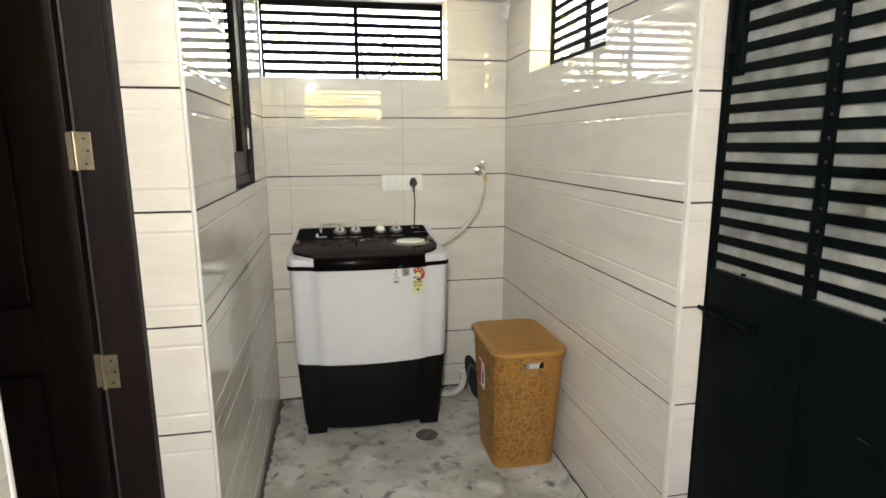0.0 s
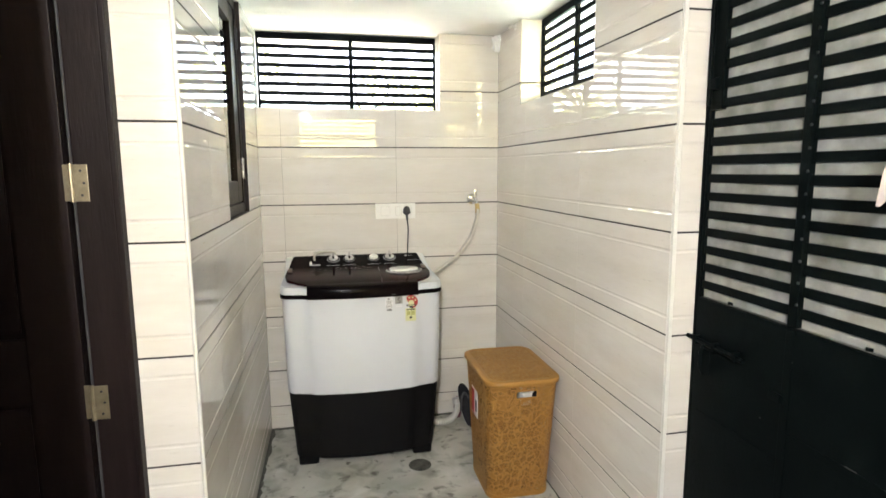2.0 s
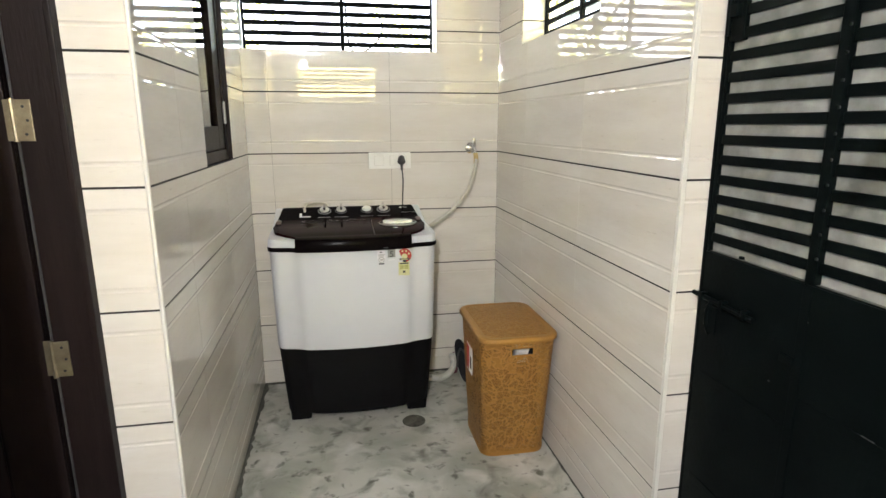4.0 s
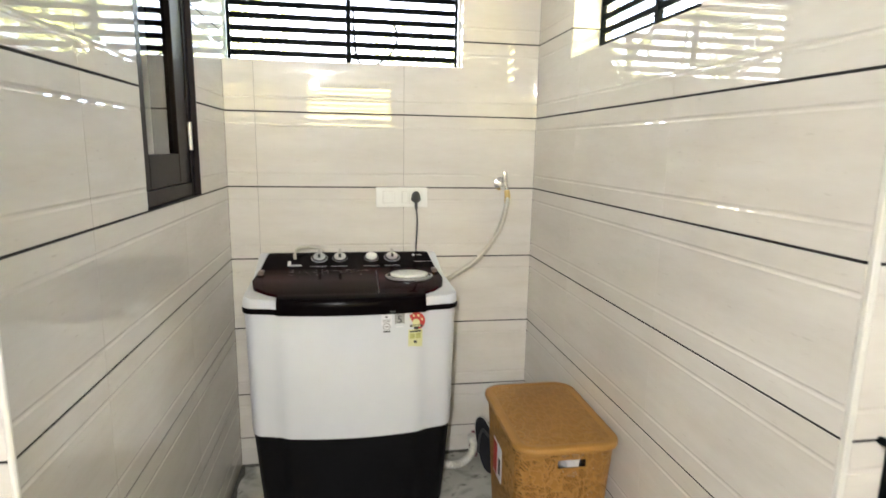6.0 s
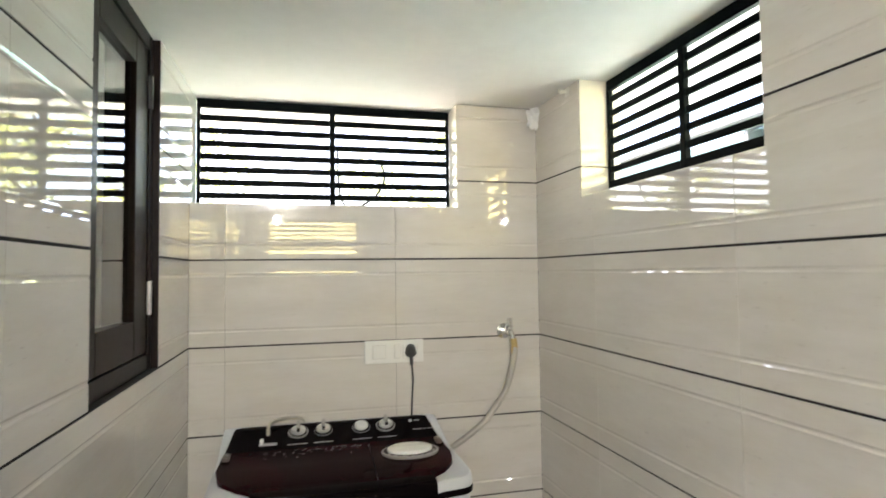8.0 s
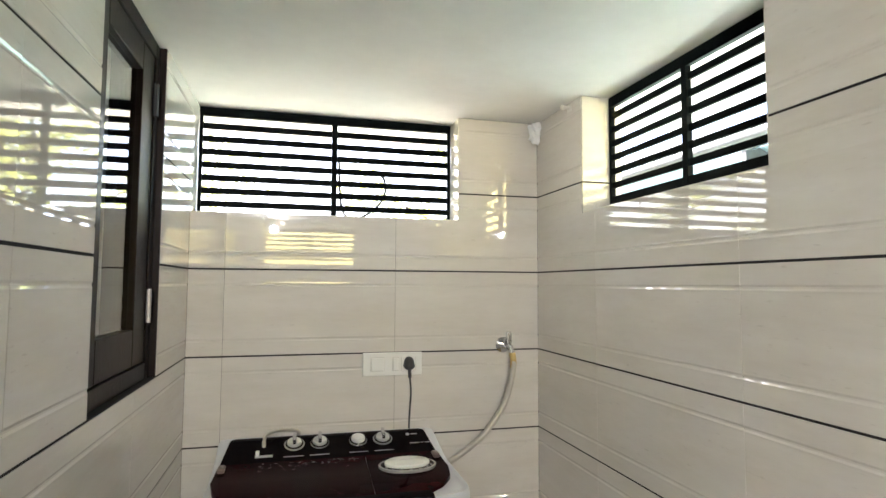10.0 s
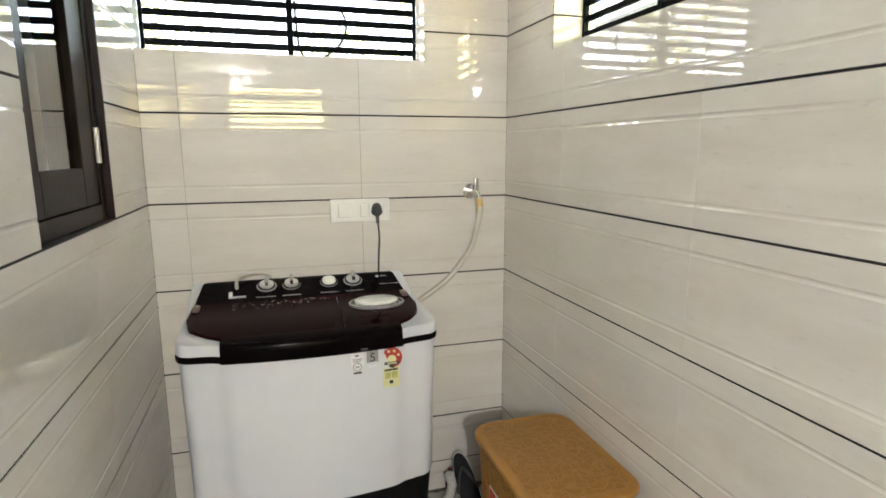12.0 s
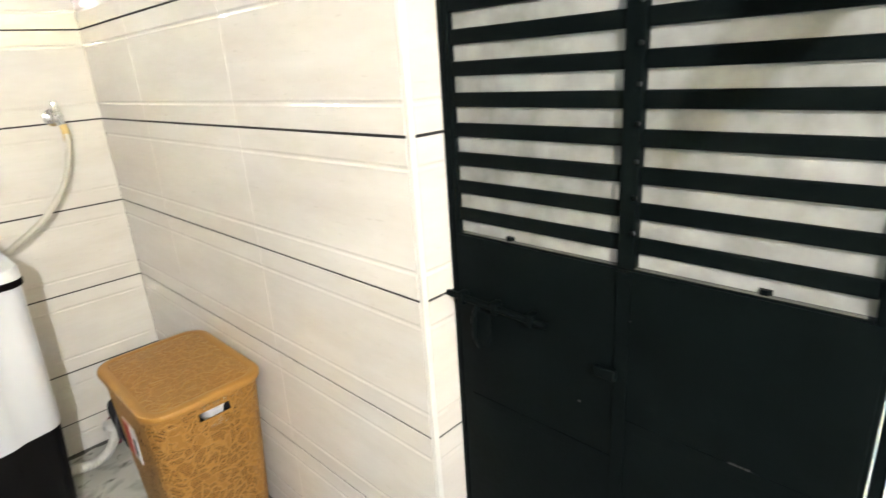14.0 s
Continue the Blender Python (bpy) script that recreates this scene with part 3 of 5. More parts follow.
            part("rivet", disc((XG - 0.003, GMID - 0.0100, z + 0.020), (-1, 0, 0), 0.0035, 0.002, 8), M_SILVER, leaf)
    rnd = random.Random(4)
    for k in range(14):
        y, z = rnd.uniform(y0 + 0.04, y1 - 0.05), rnd.choice((0.826, 0.826, 0.431, rnd.uniform(0.5, 1.0)))
        part("paint_chip", box((XG - 0.0046, y, z - 0.0012), (XG - 0.0018, y + rnd.uniform(0.003, 0.012), z + 0.0008)), M_CHIP, leaf)
    # sliding bolt and the latch rod
    bolt = part("bolt", add_tube(bmesh.new(), [(XG - 0.014, 1.650, 0.958), (XG - 0.014, 1.41, 0.952)], 0.0065, 10), M_IRON, leaf)
    for y in (1.60, 1.52, 1.44):
        part("bracket", box((XG - 0.022, y - 0.007, 0.943), (XG - 0.001, y + 0.007, 0.968), 0.003), M_IRON, bolt)
    part("keeper", box((XG - 0.016, GMID + 0.004, 0.892), (XG - 0.005, GMID + 0.040, 0.912), 0.003), M_IRON, bolt)
    part("hasp", loft([rounded_rect(XG - 0.022, XG - 0.018, 1.528, 1.560, 0.0018, z, 2) for z in (0.872, 0.880, 0.935, 0.944)]), M_IRON, bolt)
    part("handle", add_tube(bmesh.new(), smooth_path([(XG - 0.014, 1.56, 0.952), (XG - 0.024, 1.563, 0.93), (XG - 0.022, 1.565, 0.89), (XG - 0.014, 1.56, 0.865)]), 0.006, 8), M_IRON, bolt)
    rod = part("latch_rod", add_tube(bmesh.new(), [(XG - 0.008, y1 - 0.011, 1.62), (XG - 0.008, y1 - 0.011, 1.90)], 0.006, 8), M_IRON, leaf)
    part("clip", box((XG - 0.016, y1 - 0.044, 1.66), (XG + 0.003, y1 - 0.018, 1.69), 0.003), M_IRON, rod)
    for y in (1.50, 1.10):
        part("bolt_head", disc((XG + 0.012, y, GRAIL + 0.001), (0, 0, 1), 0.008, 0.007, 6), M_IRON, leaf)


iron_gate()


# ---- washing machine ----
MC, MB = 0.495, 3.285          # middle and back


def machine_outline(half, front, z, r=0.05, bow=0.042, n=36, side=12):
    """The machine's plan at one height: bowed front with a soft crease at each side, rounded corners, narrower at the back."""
    pts = []
    for k in range(n + 1):
        u = -1 + 2 * k / n
        pts.append((MC + u * (half - r), front - bow * (1 - u * u) * 0.75 - 0.012 * min(1.0, max(0.0, (0.82 - abs(u)) / 0.07)), z))
    back = half - 0.028
    rb = 0.028
    right = [(MC + half - r + r * math.cos(radians(-90 + 15 * k)), front + r + r * math.sin(radians(-90 + 15 * k))) for k in range(1, 7)]
    for k in range(1, side):
        f = k / side
        right.append((MC + half + (back - half) * f, front + r + (MB - rb - front - r) * f))
    right += [(MC + back - rb + rb * math.cos(radians(15 * k)), MB - rb + rb * math.sin(radians(15 * k))) for k in range(0, 7)]
    pts += [(x, y, z) for x, y in right]
    # the left side runs back almost straight
    pts += [(2 * MC - x - 0.024 * min(1.0, max(0.0, (y - front - r) / (MB - rb - front - r))), y, z) for x, y in reversed(right)]
    return pts


def top_z(y):
    """Height of the machine's top along its depth."""
    ys = (2.78, 2.84, 2.90, 3.08, 3.13, 3.245, 3.285)
    zs = (0.893, 0.902, 0.910, 0.926, 0.940, 0.987, 0.985)
    return float(np.interp(y, ys, zs))


def lid_half(y):
    ys = (2.80, 2.862, 2.885, 2.93, 3.00, 3.10, 3.255)
    hs = (0.262, 0.265, 0.300, 0.338, 0.352, 0.345, 0.318)
    return float(np.interp(y, ys, hs))


def lid_left(y):
    """The lids' and the panel's left edge, which bulges further than the right one."""
    return MC - lid_half(y) - float(np.interp(y, (2.87, 2.94, 3.0, 3.26), (0.0, 0.015, 0.021, 0.024)))


def panel_in(y):
    """How far the panel's rounded back corners draw in."""
    d = max(0.0, y - 3.232)
    return 0.030 - math.sqrt(max(0.0, 0.030 ** 2 - d * d)) if d < 0.030 else 0.030


def sheet(rows, fx, fz, thick, nx=16):
    """A curved panel: per row a y, with x from fx(y) and z from fz(x, y), and a thickness."""
    bm = bmesh.new()
    top, low = [], []
    for y in rows:
        a, b = fx(y)
        top.append([bm.verts.new((a + (b - a) * k / nx, y, fz(a + (b - a) * k / nx, y))) for k in range(nx + 1)])
        low.append([bm.verts.new((v.co.x, v.co.y, v.co.z - thick)) for v in top[-1]])
    m = len(rows)
    for j in range(m - 1):
        for k in range(nx):
            bm.faces.new((top[j][k], top[j][k + 1], top[j + 1][k + 1], top[j + 1][k]))
            bm.faces.new((low[j][k], low[j + 1][k], low[j + 1][k + 1], low[j][k + 1]))
        bm.faces.new((top[j][0], top[j + 1][0], low[j + 1][0], low[j][0]))
        bm.faces.new((top[j][nx], low[j][nx], low[j + 1][nx], top[j + 1][nx]))
    for k in range(nx):
        bm.faces.new((top[0][k], low[0][k], low[0][k + 1], top[0][k + 1]))
        bm.faces.new((top[-1][k], top[-1][k + 1], low[-1][k + 1], low[-1][k]))
    return bm


def washing_machine():
    w = thing("washing_machine", (MC, 3.06, 0), "white twin-tub washing machine with black base and maroon lids", "washing machine")
    F = 2.838
    base = [machine_outline(0.344, F + 0.040, 0.042), machine_outline(0.354, F + 0.018, 0.20, bow=0.050), machine_outline(0.366, F + 0.003, 0.388, bow=0.050)]
    part("base", loft(base), M_BLACK, w, "matt black plastic base", True)
    for x in (MC - 0.285, MC + 0.285):
        for y in (F + 0.095, MB - 0.06):
            part("foot", loft([rounded_rect(x - 0.048, x + 0.048, y - 0.05, y + 0.045, 0.015, 0.0), rounded_rect(x - 0.05, x + 0.05, y - 0.054, y + 0.045, 0.015, 0.05)]),
                 M_BLACK, w, "", True)
    body = [machine_outline(0.367, F + 0.001, 0.3885, bow=0.050), machine_outline(0.370, F - 0.001, 0.400, bow=0.050), machine_outline(0.377, F, 0.70, bow=0.048), machine_outline(0.381, F + 0.004, 0.852)]
    part("body", loft(body), M_WHITE, w, "white plastic body with a bowed front", True)
    part("band", loft([machine_outline(0.387, F + 0.002, 0.852), machine_outline(0.389, F - 0.001, 0.856), machine_outline(0.389, F - 0.001, 0.870), machine_outline(0.387, F + 0.002, 0.873)]),
         M_BLACKG, w, "glossy black band", True)
    # white top: rings that shrink towards the middle and follow the slope
    rings = []
    ring0 = machine_outline(0.387, F + 0.001, 0.873, side=24)
    cx, cy = MC, 3.06
    for s, drop in ((1.0, None), (0.999, 0.018), (0.994, 0.004), (0.984, -0.003), (0.968, -0.002), (0.955, 0.0), (0.93, 0.002), (0.85, 0.0), (0.7, 0.0), (0.5, 0.0), (0.25, 0.0)):
        ring = []
        for x, y, z in ring0:
            px, py = cx + (x - cx) * s, cy + (y - cy) * s
            ring.append((px, py, 0.873 if drop is None else max(0.875, top_z(py) - drop)))
        rings.append(ring)
    part("top_cover", loft(rings), M_WHITE, w, "white plastic top with raised shoulders", True)

    def lift(h):
        return lambda x, y: top_z(y) + h

    part("control_panel", sheet([3.128, 3.135, 3.16, 3.19, 3.22, 3.235, 3.245, 3.253, 3.259, 3.262], lambda y: (lid_left(y) + panel_in(y), MC + lid_half(y) - panel_in(y)), lift(0.006), 0.02), M_BLACKG, w, "glossy black sloping control panel", True)
    split = MC + 0.095
    rows = [2.862, 2.885, 2.91, 2.94, 2.97, 3.01, 3.06, 3.10, 3.126]
    part("wash_lid", sheet(rows, lambda y: (lid_left(y), split - 0.001), lambda x, y: top_z(y) + 0.009 + 0.004 * math.sin(math.pi * (y - 2.85) / 0.28), 0.02), M_LID, w, "dark maroon translucent wash lid", True)
    spin = part("spin_lid", sheet(rows, lambda y: (split + 0.001, MC + lid_half(y)), lambda x, y: top_z(y) + 0.009 + 0.004 * math.sin(math.pi * (y - 2.85) / 0.28), 0.02), M_LID, w, "dark maroon spin lid with a white vent ring", True)
    # front lip that folds over the rim
    bm = bmesh.new()
    prof = ((0.036, 0.0105), (0.010, 0.0088), (-0.002, 0.0050), (-0.008, -0.0040), (-0.0095, -0.0250), (-0.014, -0.0390), (-0.0138, -0.0470), (-0.010, -0.0510), (-0.001, -0.0520))
    nx, cols = 20, []
    for k in range(nx + 1):
        u = -1 + 2 * k / nx
        x = MC + 0.262 * u
        uu = (x - MC) / 0.33
        fy = F - 0.042 * (1 - uu * uu) * 0.75 - 0.008
        cols.append([bm.verts.new((x, fy + dy if i else 2.864, 0.904 + dz)) for i, (dy, dz) in enumerate(prof)])
    for a, b in zip(cols, cols[1:]):
        for j in range(len(prof) - 1):
            bm.faces.new((a[j], b[j], b[j + 1], a[j + 1]))
    bm.faces.new(cols[0]), bm.faces.new(cols[-1])
    lip = part("front_lip", bm, M_LIP, w, "glossy black front lip", True)
    part("print_mark", box((MC + 0.13, F - 0.0555, 0.862), (MC + 0.15, F - 0.0450, 0.866)), M_RUBBER, lip)

    # smoky covers over the lid hinges, and drops of water
    for x, y in ((lid_left(3.10) + 0.014, 3.10), (MC + lid_half(3.10) - 0.014, 3.10)):
        part("hinge_cover", loft([rounded_rect(x - 0.011, x + 0.011, y - 0.024, y + 0.022, 0.006, top_z(y) + 0.006, 3), rounded_rect(x - 0.011, x + 0.011, y - 0.024, y + 0.022, 0.006, top_z(y) + 0.017, 3),
                                  rounded_rect(x - 0.008, x + 0.008, y - 0.020, y + 0.018, 0.005, top_z(y) + 0.020, 3)]), M_HINGE, w, "smoky brown hinge cover", True)
    rnd = random.Random(12)
    drops = bmesh.new()
    for k in range(60):
        x, y = rnd.uniform(MC - 0.25, split - 0.02), 3.118 - abs(rnd.gauss(0, 0.022))
        r = rnd.uniform(0.0015, 0.0045)
        h = top_z(y) + 0.009 + 0.004 * math.sin(math.pi * (y - 2.85) / 0.28)
        bmesh.ops.create_icosphere(drops, subdivisions=1, radius=1.0, matrix=Matrix.Translation((x, y, h + 0.0006)) @ Matrix.Diagonal((r * rnd.uniform(0.8, 1.8), r, 0.0022, 1)))
    tagged(part("water_drops", drops, M_DROP, w, "", True), "drops of water on the lid", kind="stuff")

    # round vent ring with its white cap
    rc = Vector((MC + 0.222, 3.036, top_z(3.036) + 0.0125))
    ring = []
    for r, z in ((0.095, -0.004), (0.095, 0.004), (0.092, 0.0055), (0.088, 0.005), (0.086, 0.003)):
        ring.append([(rc.x + r * math.cos(a), rc.y + 0.74 * r * math.sin(a), rc.z + z) for a in [2 * math.pi * k / 40 for k in range(40)]])
    vent = part("vent_ring", loft(ring, True, False), M_SILVER, spin, "silver vent ring", True)
    cap = []
    for r, z in ((0.074, 0.003), (0.074, 0.010), (0.070, 0.013), (0.02, 0.015)):
        cap.append([(rc.x + r * math.cos(a), rc.y + 0.006 + 0.70 * r * math.sin(a), rc.z + z) for a in [2 * math.pi * k / 40 for k in range(40)]])
    part("vent_cap", loft(cap), M_SWITCH, spin, "white oval cap", True)
    gap = []
    for r in (0.0868, 0.0735):
        gap.append([(rc.x + r * math.cos(a), rc.y + 0.73 * r * math.sin(a), rc.z + 0.0040) for a in [2 * math.pi * k / 40 for k in range(40)]])
    part("vent_gap", loft(gap, False, False), M_BLACKG, spin)
    for k in range(7):
        a = radians(205 + 21.7 * k)
        p = (rc.x + 0.080 * math.cos(a), rc.y + 0.0585 * math.sin(a), rc.z + 0.003)
        part("spoke", box((p[0] - 0.0035, p[1] - 0.0075, p[2]), (p[0] + 0.0035, p[1] + 0.0075, p[2] + 0.0035)), M_SILVER, spin)
    part("cap_mark", box((rc.x - 0.025, rc.y + 0.010, rc.z + 0.0140), (rc.x + 0.022, rc.y + 0.013, rc.z + 0.0153)), M_GREYMARK, spin)

    # knobs on the sloping panel
    slope = Vector((0, -0.36, 0.933)).normalized()
    for x, kind in ((0.360, 0), (0.444, 0), (0.574, 1), (0.660, 0)):
        y = 3.205
        p = Vector((x, y, top_z(y) + 0.006))
        k = part("knob", disc(p, slope, 0.034 - 0.003 * (kind + (x == 0.444)), 0.004, 28, 0.001), M_SILVER, w, "silver round control knob", True)
        part("gap_ring", disc(p + slope * 0.0036, slope, 0.029, 0.0012, 28), M_BLACKG, k)
        part("dial", disc(p + slope * 0.0045, slope, 0.025, 0.013, 28, 0.003, 0.022), M_SATIN if kind == 0 else M_SWITCH, k, "", True)
        if kind == 0:
            gr = bmesh.new()
            add_box(gr, (-0.006, -0.022, 0), (0.006, 0.022, 0.018), 0.004)
            gr.transform(Matrix.Translation(p + slope * 0.016) @ slope.to_track_quat("Z", "Y").to_matrix().to_4x4())
            part("grip", gr, M_CHROME, k, "chrome pointer grip", True)
        py = 3.150
        part("print_mark", box((x - 0.034, py - 0.004, top_z(py) + 0.0062), (x + 0.030, py + 0.004, top_z(py) + 0.0068)), M_GREYMARK, w)
    # water selector: slot, lever, and the small inlet elbow behind it
    y = 3.158
    z = top_z(y) + 0.006
    part("selector_track", box((0.236, y - 0.007, z - 0.002), (0.292, y + 0.007, z + 0.003), 0.002), M_GREYMARK, w)
    part("selector_lever", box((0.238, y - 0.008, z + 0.003), (0.250, y + 0.012, z + 0.018), 0.003), M_SWITCH, w)
    part("inlet_elbow", add_tube(bmesh.new(), smooth_path([(0.262, 3.205, 0.965), (0.262, 3.210, 1.000), (0.274, 3.235, 1.013), (0.32, 3.266, 1.014), (0.37, 3.283, 1.002), (0.375, 3.287, 0.97)]), 0.0062, 10),
         M_HOSE, w, "clear bent inlet tube", True)
    # plain mark and print on the panel
    y = 3.222
    part("badge", disc((0.752, y, top_z(y) + 0.0058), slope, 0.007, 0.001, 16), M_GREYMARK, w)
    part("badge", box((0.764, y - 0.005, top_z(y) + 0.006), (0.786, y + 0.005, top_z(y) + 0.0072)), M_GREYMARK, w)
    y = 3.176
    for a, b in ((0.752, 0.786), (0.792, 0.800), (0.806, 0.826)):
        part("print_mark", box((a, y - 0.003, top_z(y) + 0.006), (b, y + 0.003, top_z(y) + 0.0068)), M_GREYMARK, w)

    # stickers on the front
    def front_y(x, z):
        u = (x - MC) / 0.322
        return F + 0.004 * (z - 0.7) / 0.15 - 0.042 * (1 - u * u) * 0.75 - 0.012 - 0.0016

    def label_box(name, x0, x1, z0, z1, material, parent, out=0.0, text=""):
        y0, y1 = front_y(x0, (z0 + z1) / 2) - out, front_y(x1, (z0 + z1) / 2) - out
        bm = bmesh.new()
        v = [bm.verts.new(p) for p in ((x0, y0, z0), (x1, y1, z0), (x1, y1, z1), (x0, y0, z1),
                                       (x0, y0 + 0.0008, z0), (x1, y1 + 0.0008, z0), (x1, y1 + 0.0008, z1), (x0, y0 + 0.0008, z1))]
        for f in ((0, 1, 2, 3), (7, 6, 5, 4), (0, 4, 5, 1), (1, 5, 6, 2), (2, 6, 7, 3), (3, 7, 4, 0)):
            bm.faces.new([v[i] for i in f])
        return part(name, bm, material, parent, text)

    s1 = label_box("sticker", 0.595, 0.633, 0.779, 0.850, M_STICK_W, w, 0.0, "small white sticker with a round seal")
    label_box("bar", 0.608, 0.618, 0.838, 0.843, M_STICK_K, s1, 0.0012)
    label_box("bar", 0.600, 0.629, 0.828, 0.831, M_STICK_G, s1, 0.0012)
    label_box("bar", 0.600, 0.626, 0.822, 0.825, M_STICK_G, s1, 0.0012)
    label_box("bar", 0.602, 0.627, 0.784, 0.790, M_STICK_K, s1, 0.0012)
    part("seal", disc((0.614, front_y(0.614, 0.806) - 0.0004, 0.806), (0, -1, 0), 0.0135, 0.0016, 20), M_STICK_G, s1)
    part("seal_centre", disc((0.614, front_y(0.614, 0.806) - 0.0022, 0.806), (0, -1, 0), 0.0105, 0.0004, 20), M_STICK_W, s1)
    label_box("bar", 0.608, 0.620, 0.803, 0.809, M_STICK_G, s1, 0.0035)
    s2 = label_box("sticker", 0.643, 0.679, 0.795, 0.851, M_STICK_G, w, 0.0, "small grey sticker with the number 5")
    yy = front_y(0.661, 0.826)
    writing("5", 0.040, Matrix.Translation((0.661, yy - 0.003, 0.829)) @ Euler((radians(90), 0, radians(4))).to_matrix().to_4x4(), M_STICK_K, "number", s2)
    label_box("bar", 0.647, 0.675, 0.800, 0.805, M_STICK_W, s2, 0.0012)
    s3 = label_box("sticker", 0.692, 0.744, 0.724, 0.789, M_STICK_Y, w, 0.002, "red and yellow energy rating label")
    yc = front_y(0.721, 0.81)
    part("rating_dial", disc((0.721, yc + 0.0004, 0.819), (0.02, -1, 0), 0.033, 0.0016, 28), M_STICK_R, s3, "red rating dial")
    part("dial_centre", disc((0.721, yc - 0.0012, 0.814), (0.02, -1, 0), 0.014, 0.0012, 20), M_STICK_Y, s3)
    part("dial_base", box((0.698, yc - 0.0034, 0.798), (0.744, yc - 0.0006, 0.8065)), M_STICK_K, s3)
    part("dial_base", box((0.713, yc - 0.0034, 0.787), (0.729, yc - 0.0006, 0.7978)), M_STICK_K, s3)
    part("dial_strip", box((0.706, yc - 0.0044, 0.8005), (0.736, yc - 0.0030, 0.8040)), M_STICK_Y, s3)
    for dx, dz in ((-0.022, 0.008), (-0.009, 0.021), (0.008, 0.021), (0.021, 0.008)):
        part("star", disc((0.721 + dx, yc - 0.0010, 0.819 + dz), (0, -1, 0), 0.0048, 0.0012, 5), M_STICK_Y, s3)
    for z0, z1, a, b, m in ((0.779, 0.785, 0.697, 0.739, M_STICK_K), (0.755, 0.775, 0.698, 0.716, M_STICK_O), (0.755, 0.775, 0.719, 0.738, M_STICK_O), (0.738, 0.748, 0.712, 0.724, M_STICK_K)):
        label_box("bar", a, b, z0, z1, m, s3, 0.0032)
    settle(w)


washing_machine()


# ---- laundry basket ----
def laundry_basket():
    b = thing("laundry_basket", (1.13, 2.55, 0), "ochre plastic laundry basket with lace pattern and lid", "laundry basket")
    z1 = 0.553
    lo, hi = (0.998, 1.280, 2.400, 2.715), (0.978, 1.296, 2.342, 2.778)

    def ring(t, inset=0.0, r=0.055):
        c = [p + (q - p) * t for p, q in zip(lo, hi)]
        return rounded_rect(c[0] + inset, c[1] - inset, c[2] + inset, c[3] - inset, r - inset * 0.5, 0.004 + (z1 - 0.004) * t, 7)

    # wall with the slot for the hand left open in the front
    bm = bmesh.new()
    ts = [0.0, 0.01, 0.05, 0.2, 0.4, 0.6, 0.8, 0.876, 0.938, 1.0]
    rings = [[bm.verts.new(p) for p in ring(t)] for t in ts]
    n = len(rings[0])
    # split the front edge in three, so that the slot can be cut
    for a, c in zip(range(len(ts) - 1), range(1, len(ts))):
        for k in range(n):
            va, vb, vc, vd = rings[a][k], rings[a][(k + 1) % n], rings[c][(k + 1) % n], rings[c][k]
            if k == n - 1:
                lowl, lowr = va.co.copy(), vb.co.copy()
                upl, upr = vd.co.copy(), vc.co.copy()
                p = [bm.verts.new(lowl.lerp(lowr, f)) for f in (0.31, 0.80)]
                q = [bm.verts.new(upl.lerp(upr, f)) for f in (0.31, 0.80)]
                bm.faces.new((va, p[0], q[0], vd))
                if ts[a] != 0.876:
                    bm.faces.new((p[0], p[1], q[1], q[0]))
                bm.faces.new((p[1], vb, vc, q[1]))
            else:
                bm.faces.new((va, vb, vc, vd))
    bm.faces.new(rings[0])
    part("body", bm, M_LACE, b, "pierced ochre plastic wall", False)
    part("foot_rim", loft([ring(0.0, -0.002), ring(0.035, -0.002), ring(0.035, 0.002), ring(0.0, 0.002)], False, False), M_OCHRE, b, "", True)
    part("top_rim", loft([ring(0.975, -0.003), ring(1.0, -0.004), ring(1.0, 0.004), ring(0.975, 0.002)], False, False), M_OCHRE, b, "", True)
    fy, fx = 2.3455, 1.146
    zz = 0.004 + (z1 - 0.004) * 0.908
    frame = bmesh.new()
    for a, c in (((fx - 0.052, fy, zz - 0.020), (fx + 0.052, fy + 0.006, zz - 0.014)), ((fx - 0.052, fy, zz + 0.013), (fx + 0.052, fy + 0.006, zz + 0.018)),
                 ((fx - 0.052, fy, zz - 0.014), (fx - 0.045, fy + 0.006, zz + 0.013)), ((fx + 0.045, fy, zz - 0.014), (fx + 0.052, fy + 0.006, zz + 0.013))):
        add_box(frame, a, c, 0.001)
    part("handle_rim", frame, M_OCHRE, b)
    # lid: a rolled rim round a slightly sunk lace field
    L = (0.966, 1.305, 2.322, 2.796)

    def lring(inset, z, r=0.07):
        return rounded_rect(L[0] + inset, L[1] - inset, L[2] + inset, L[3] - inset, max(0.01, r - inset), z, 7)

    lid = part("lid", loft([lring(0.003, z1 - 0.005), lring(0.0, z1 - 0.001), lring(0.0, z1 + 0.008), lring(0.0025, z1 + 0.0135), lring(0.008, z1 + 0.0160), lring(0.026, z1 + 0.0165), lring(0.029, z1 + 0.0150)], True, False),
               M_OCHRE, b, "ochre plastic lid with a smooth rim", True)
    part("lid_field", loft([lring(0.029, z1 + 0.0150), lring(0.06, z1 + 0.0175), lring(0.12, z1 + 0.020)], False, True), M_LACELID, lid, "lace-patterned lid field", True)
    # paper label on the side
    bx = 0.983
    lab = part("label", box((bx - 0.0015, 2.545, 0.320), (bx + 0.0010, 2.645, 0.445)), M_STICK_W, b, "red and white paper label")
    part("label_print", box((bx - 0.0030, 2.598, 0.327), (bx - 0.0016, 2.640, 0.438)), M_STICK_R, lab)
    part("label_print", box((bx - 0.0030, 2.555, 0.345), (bx - 0.0016, 2.575, 0.400)), M_STICK_K, lab)
    settle(b)
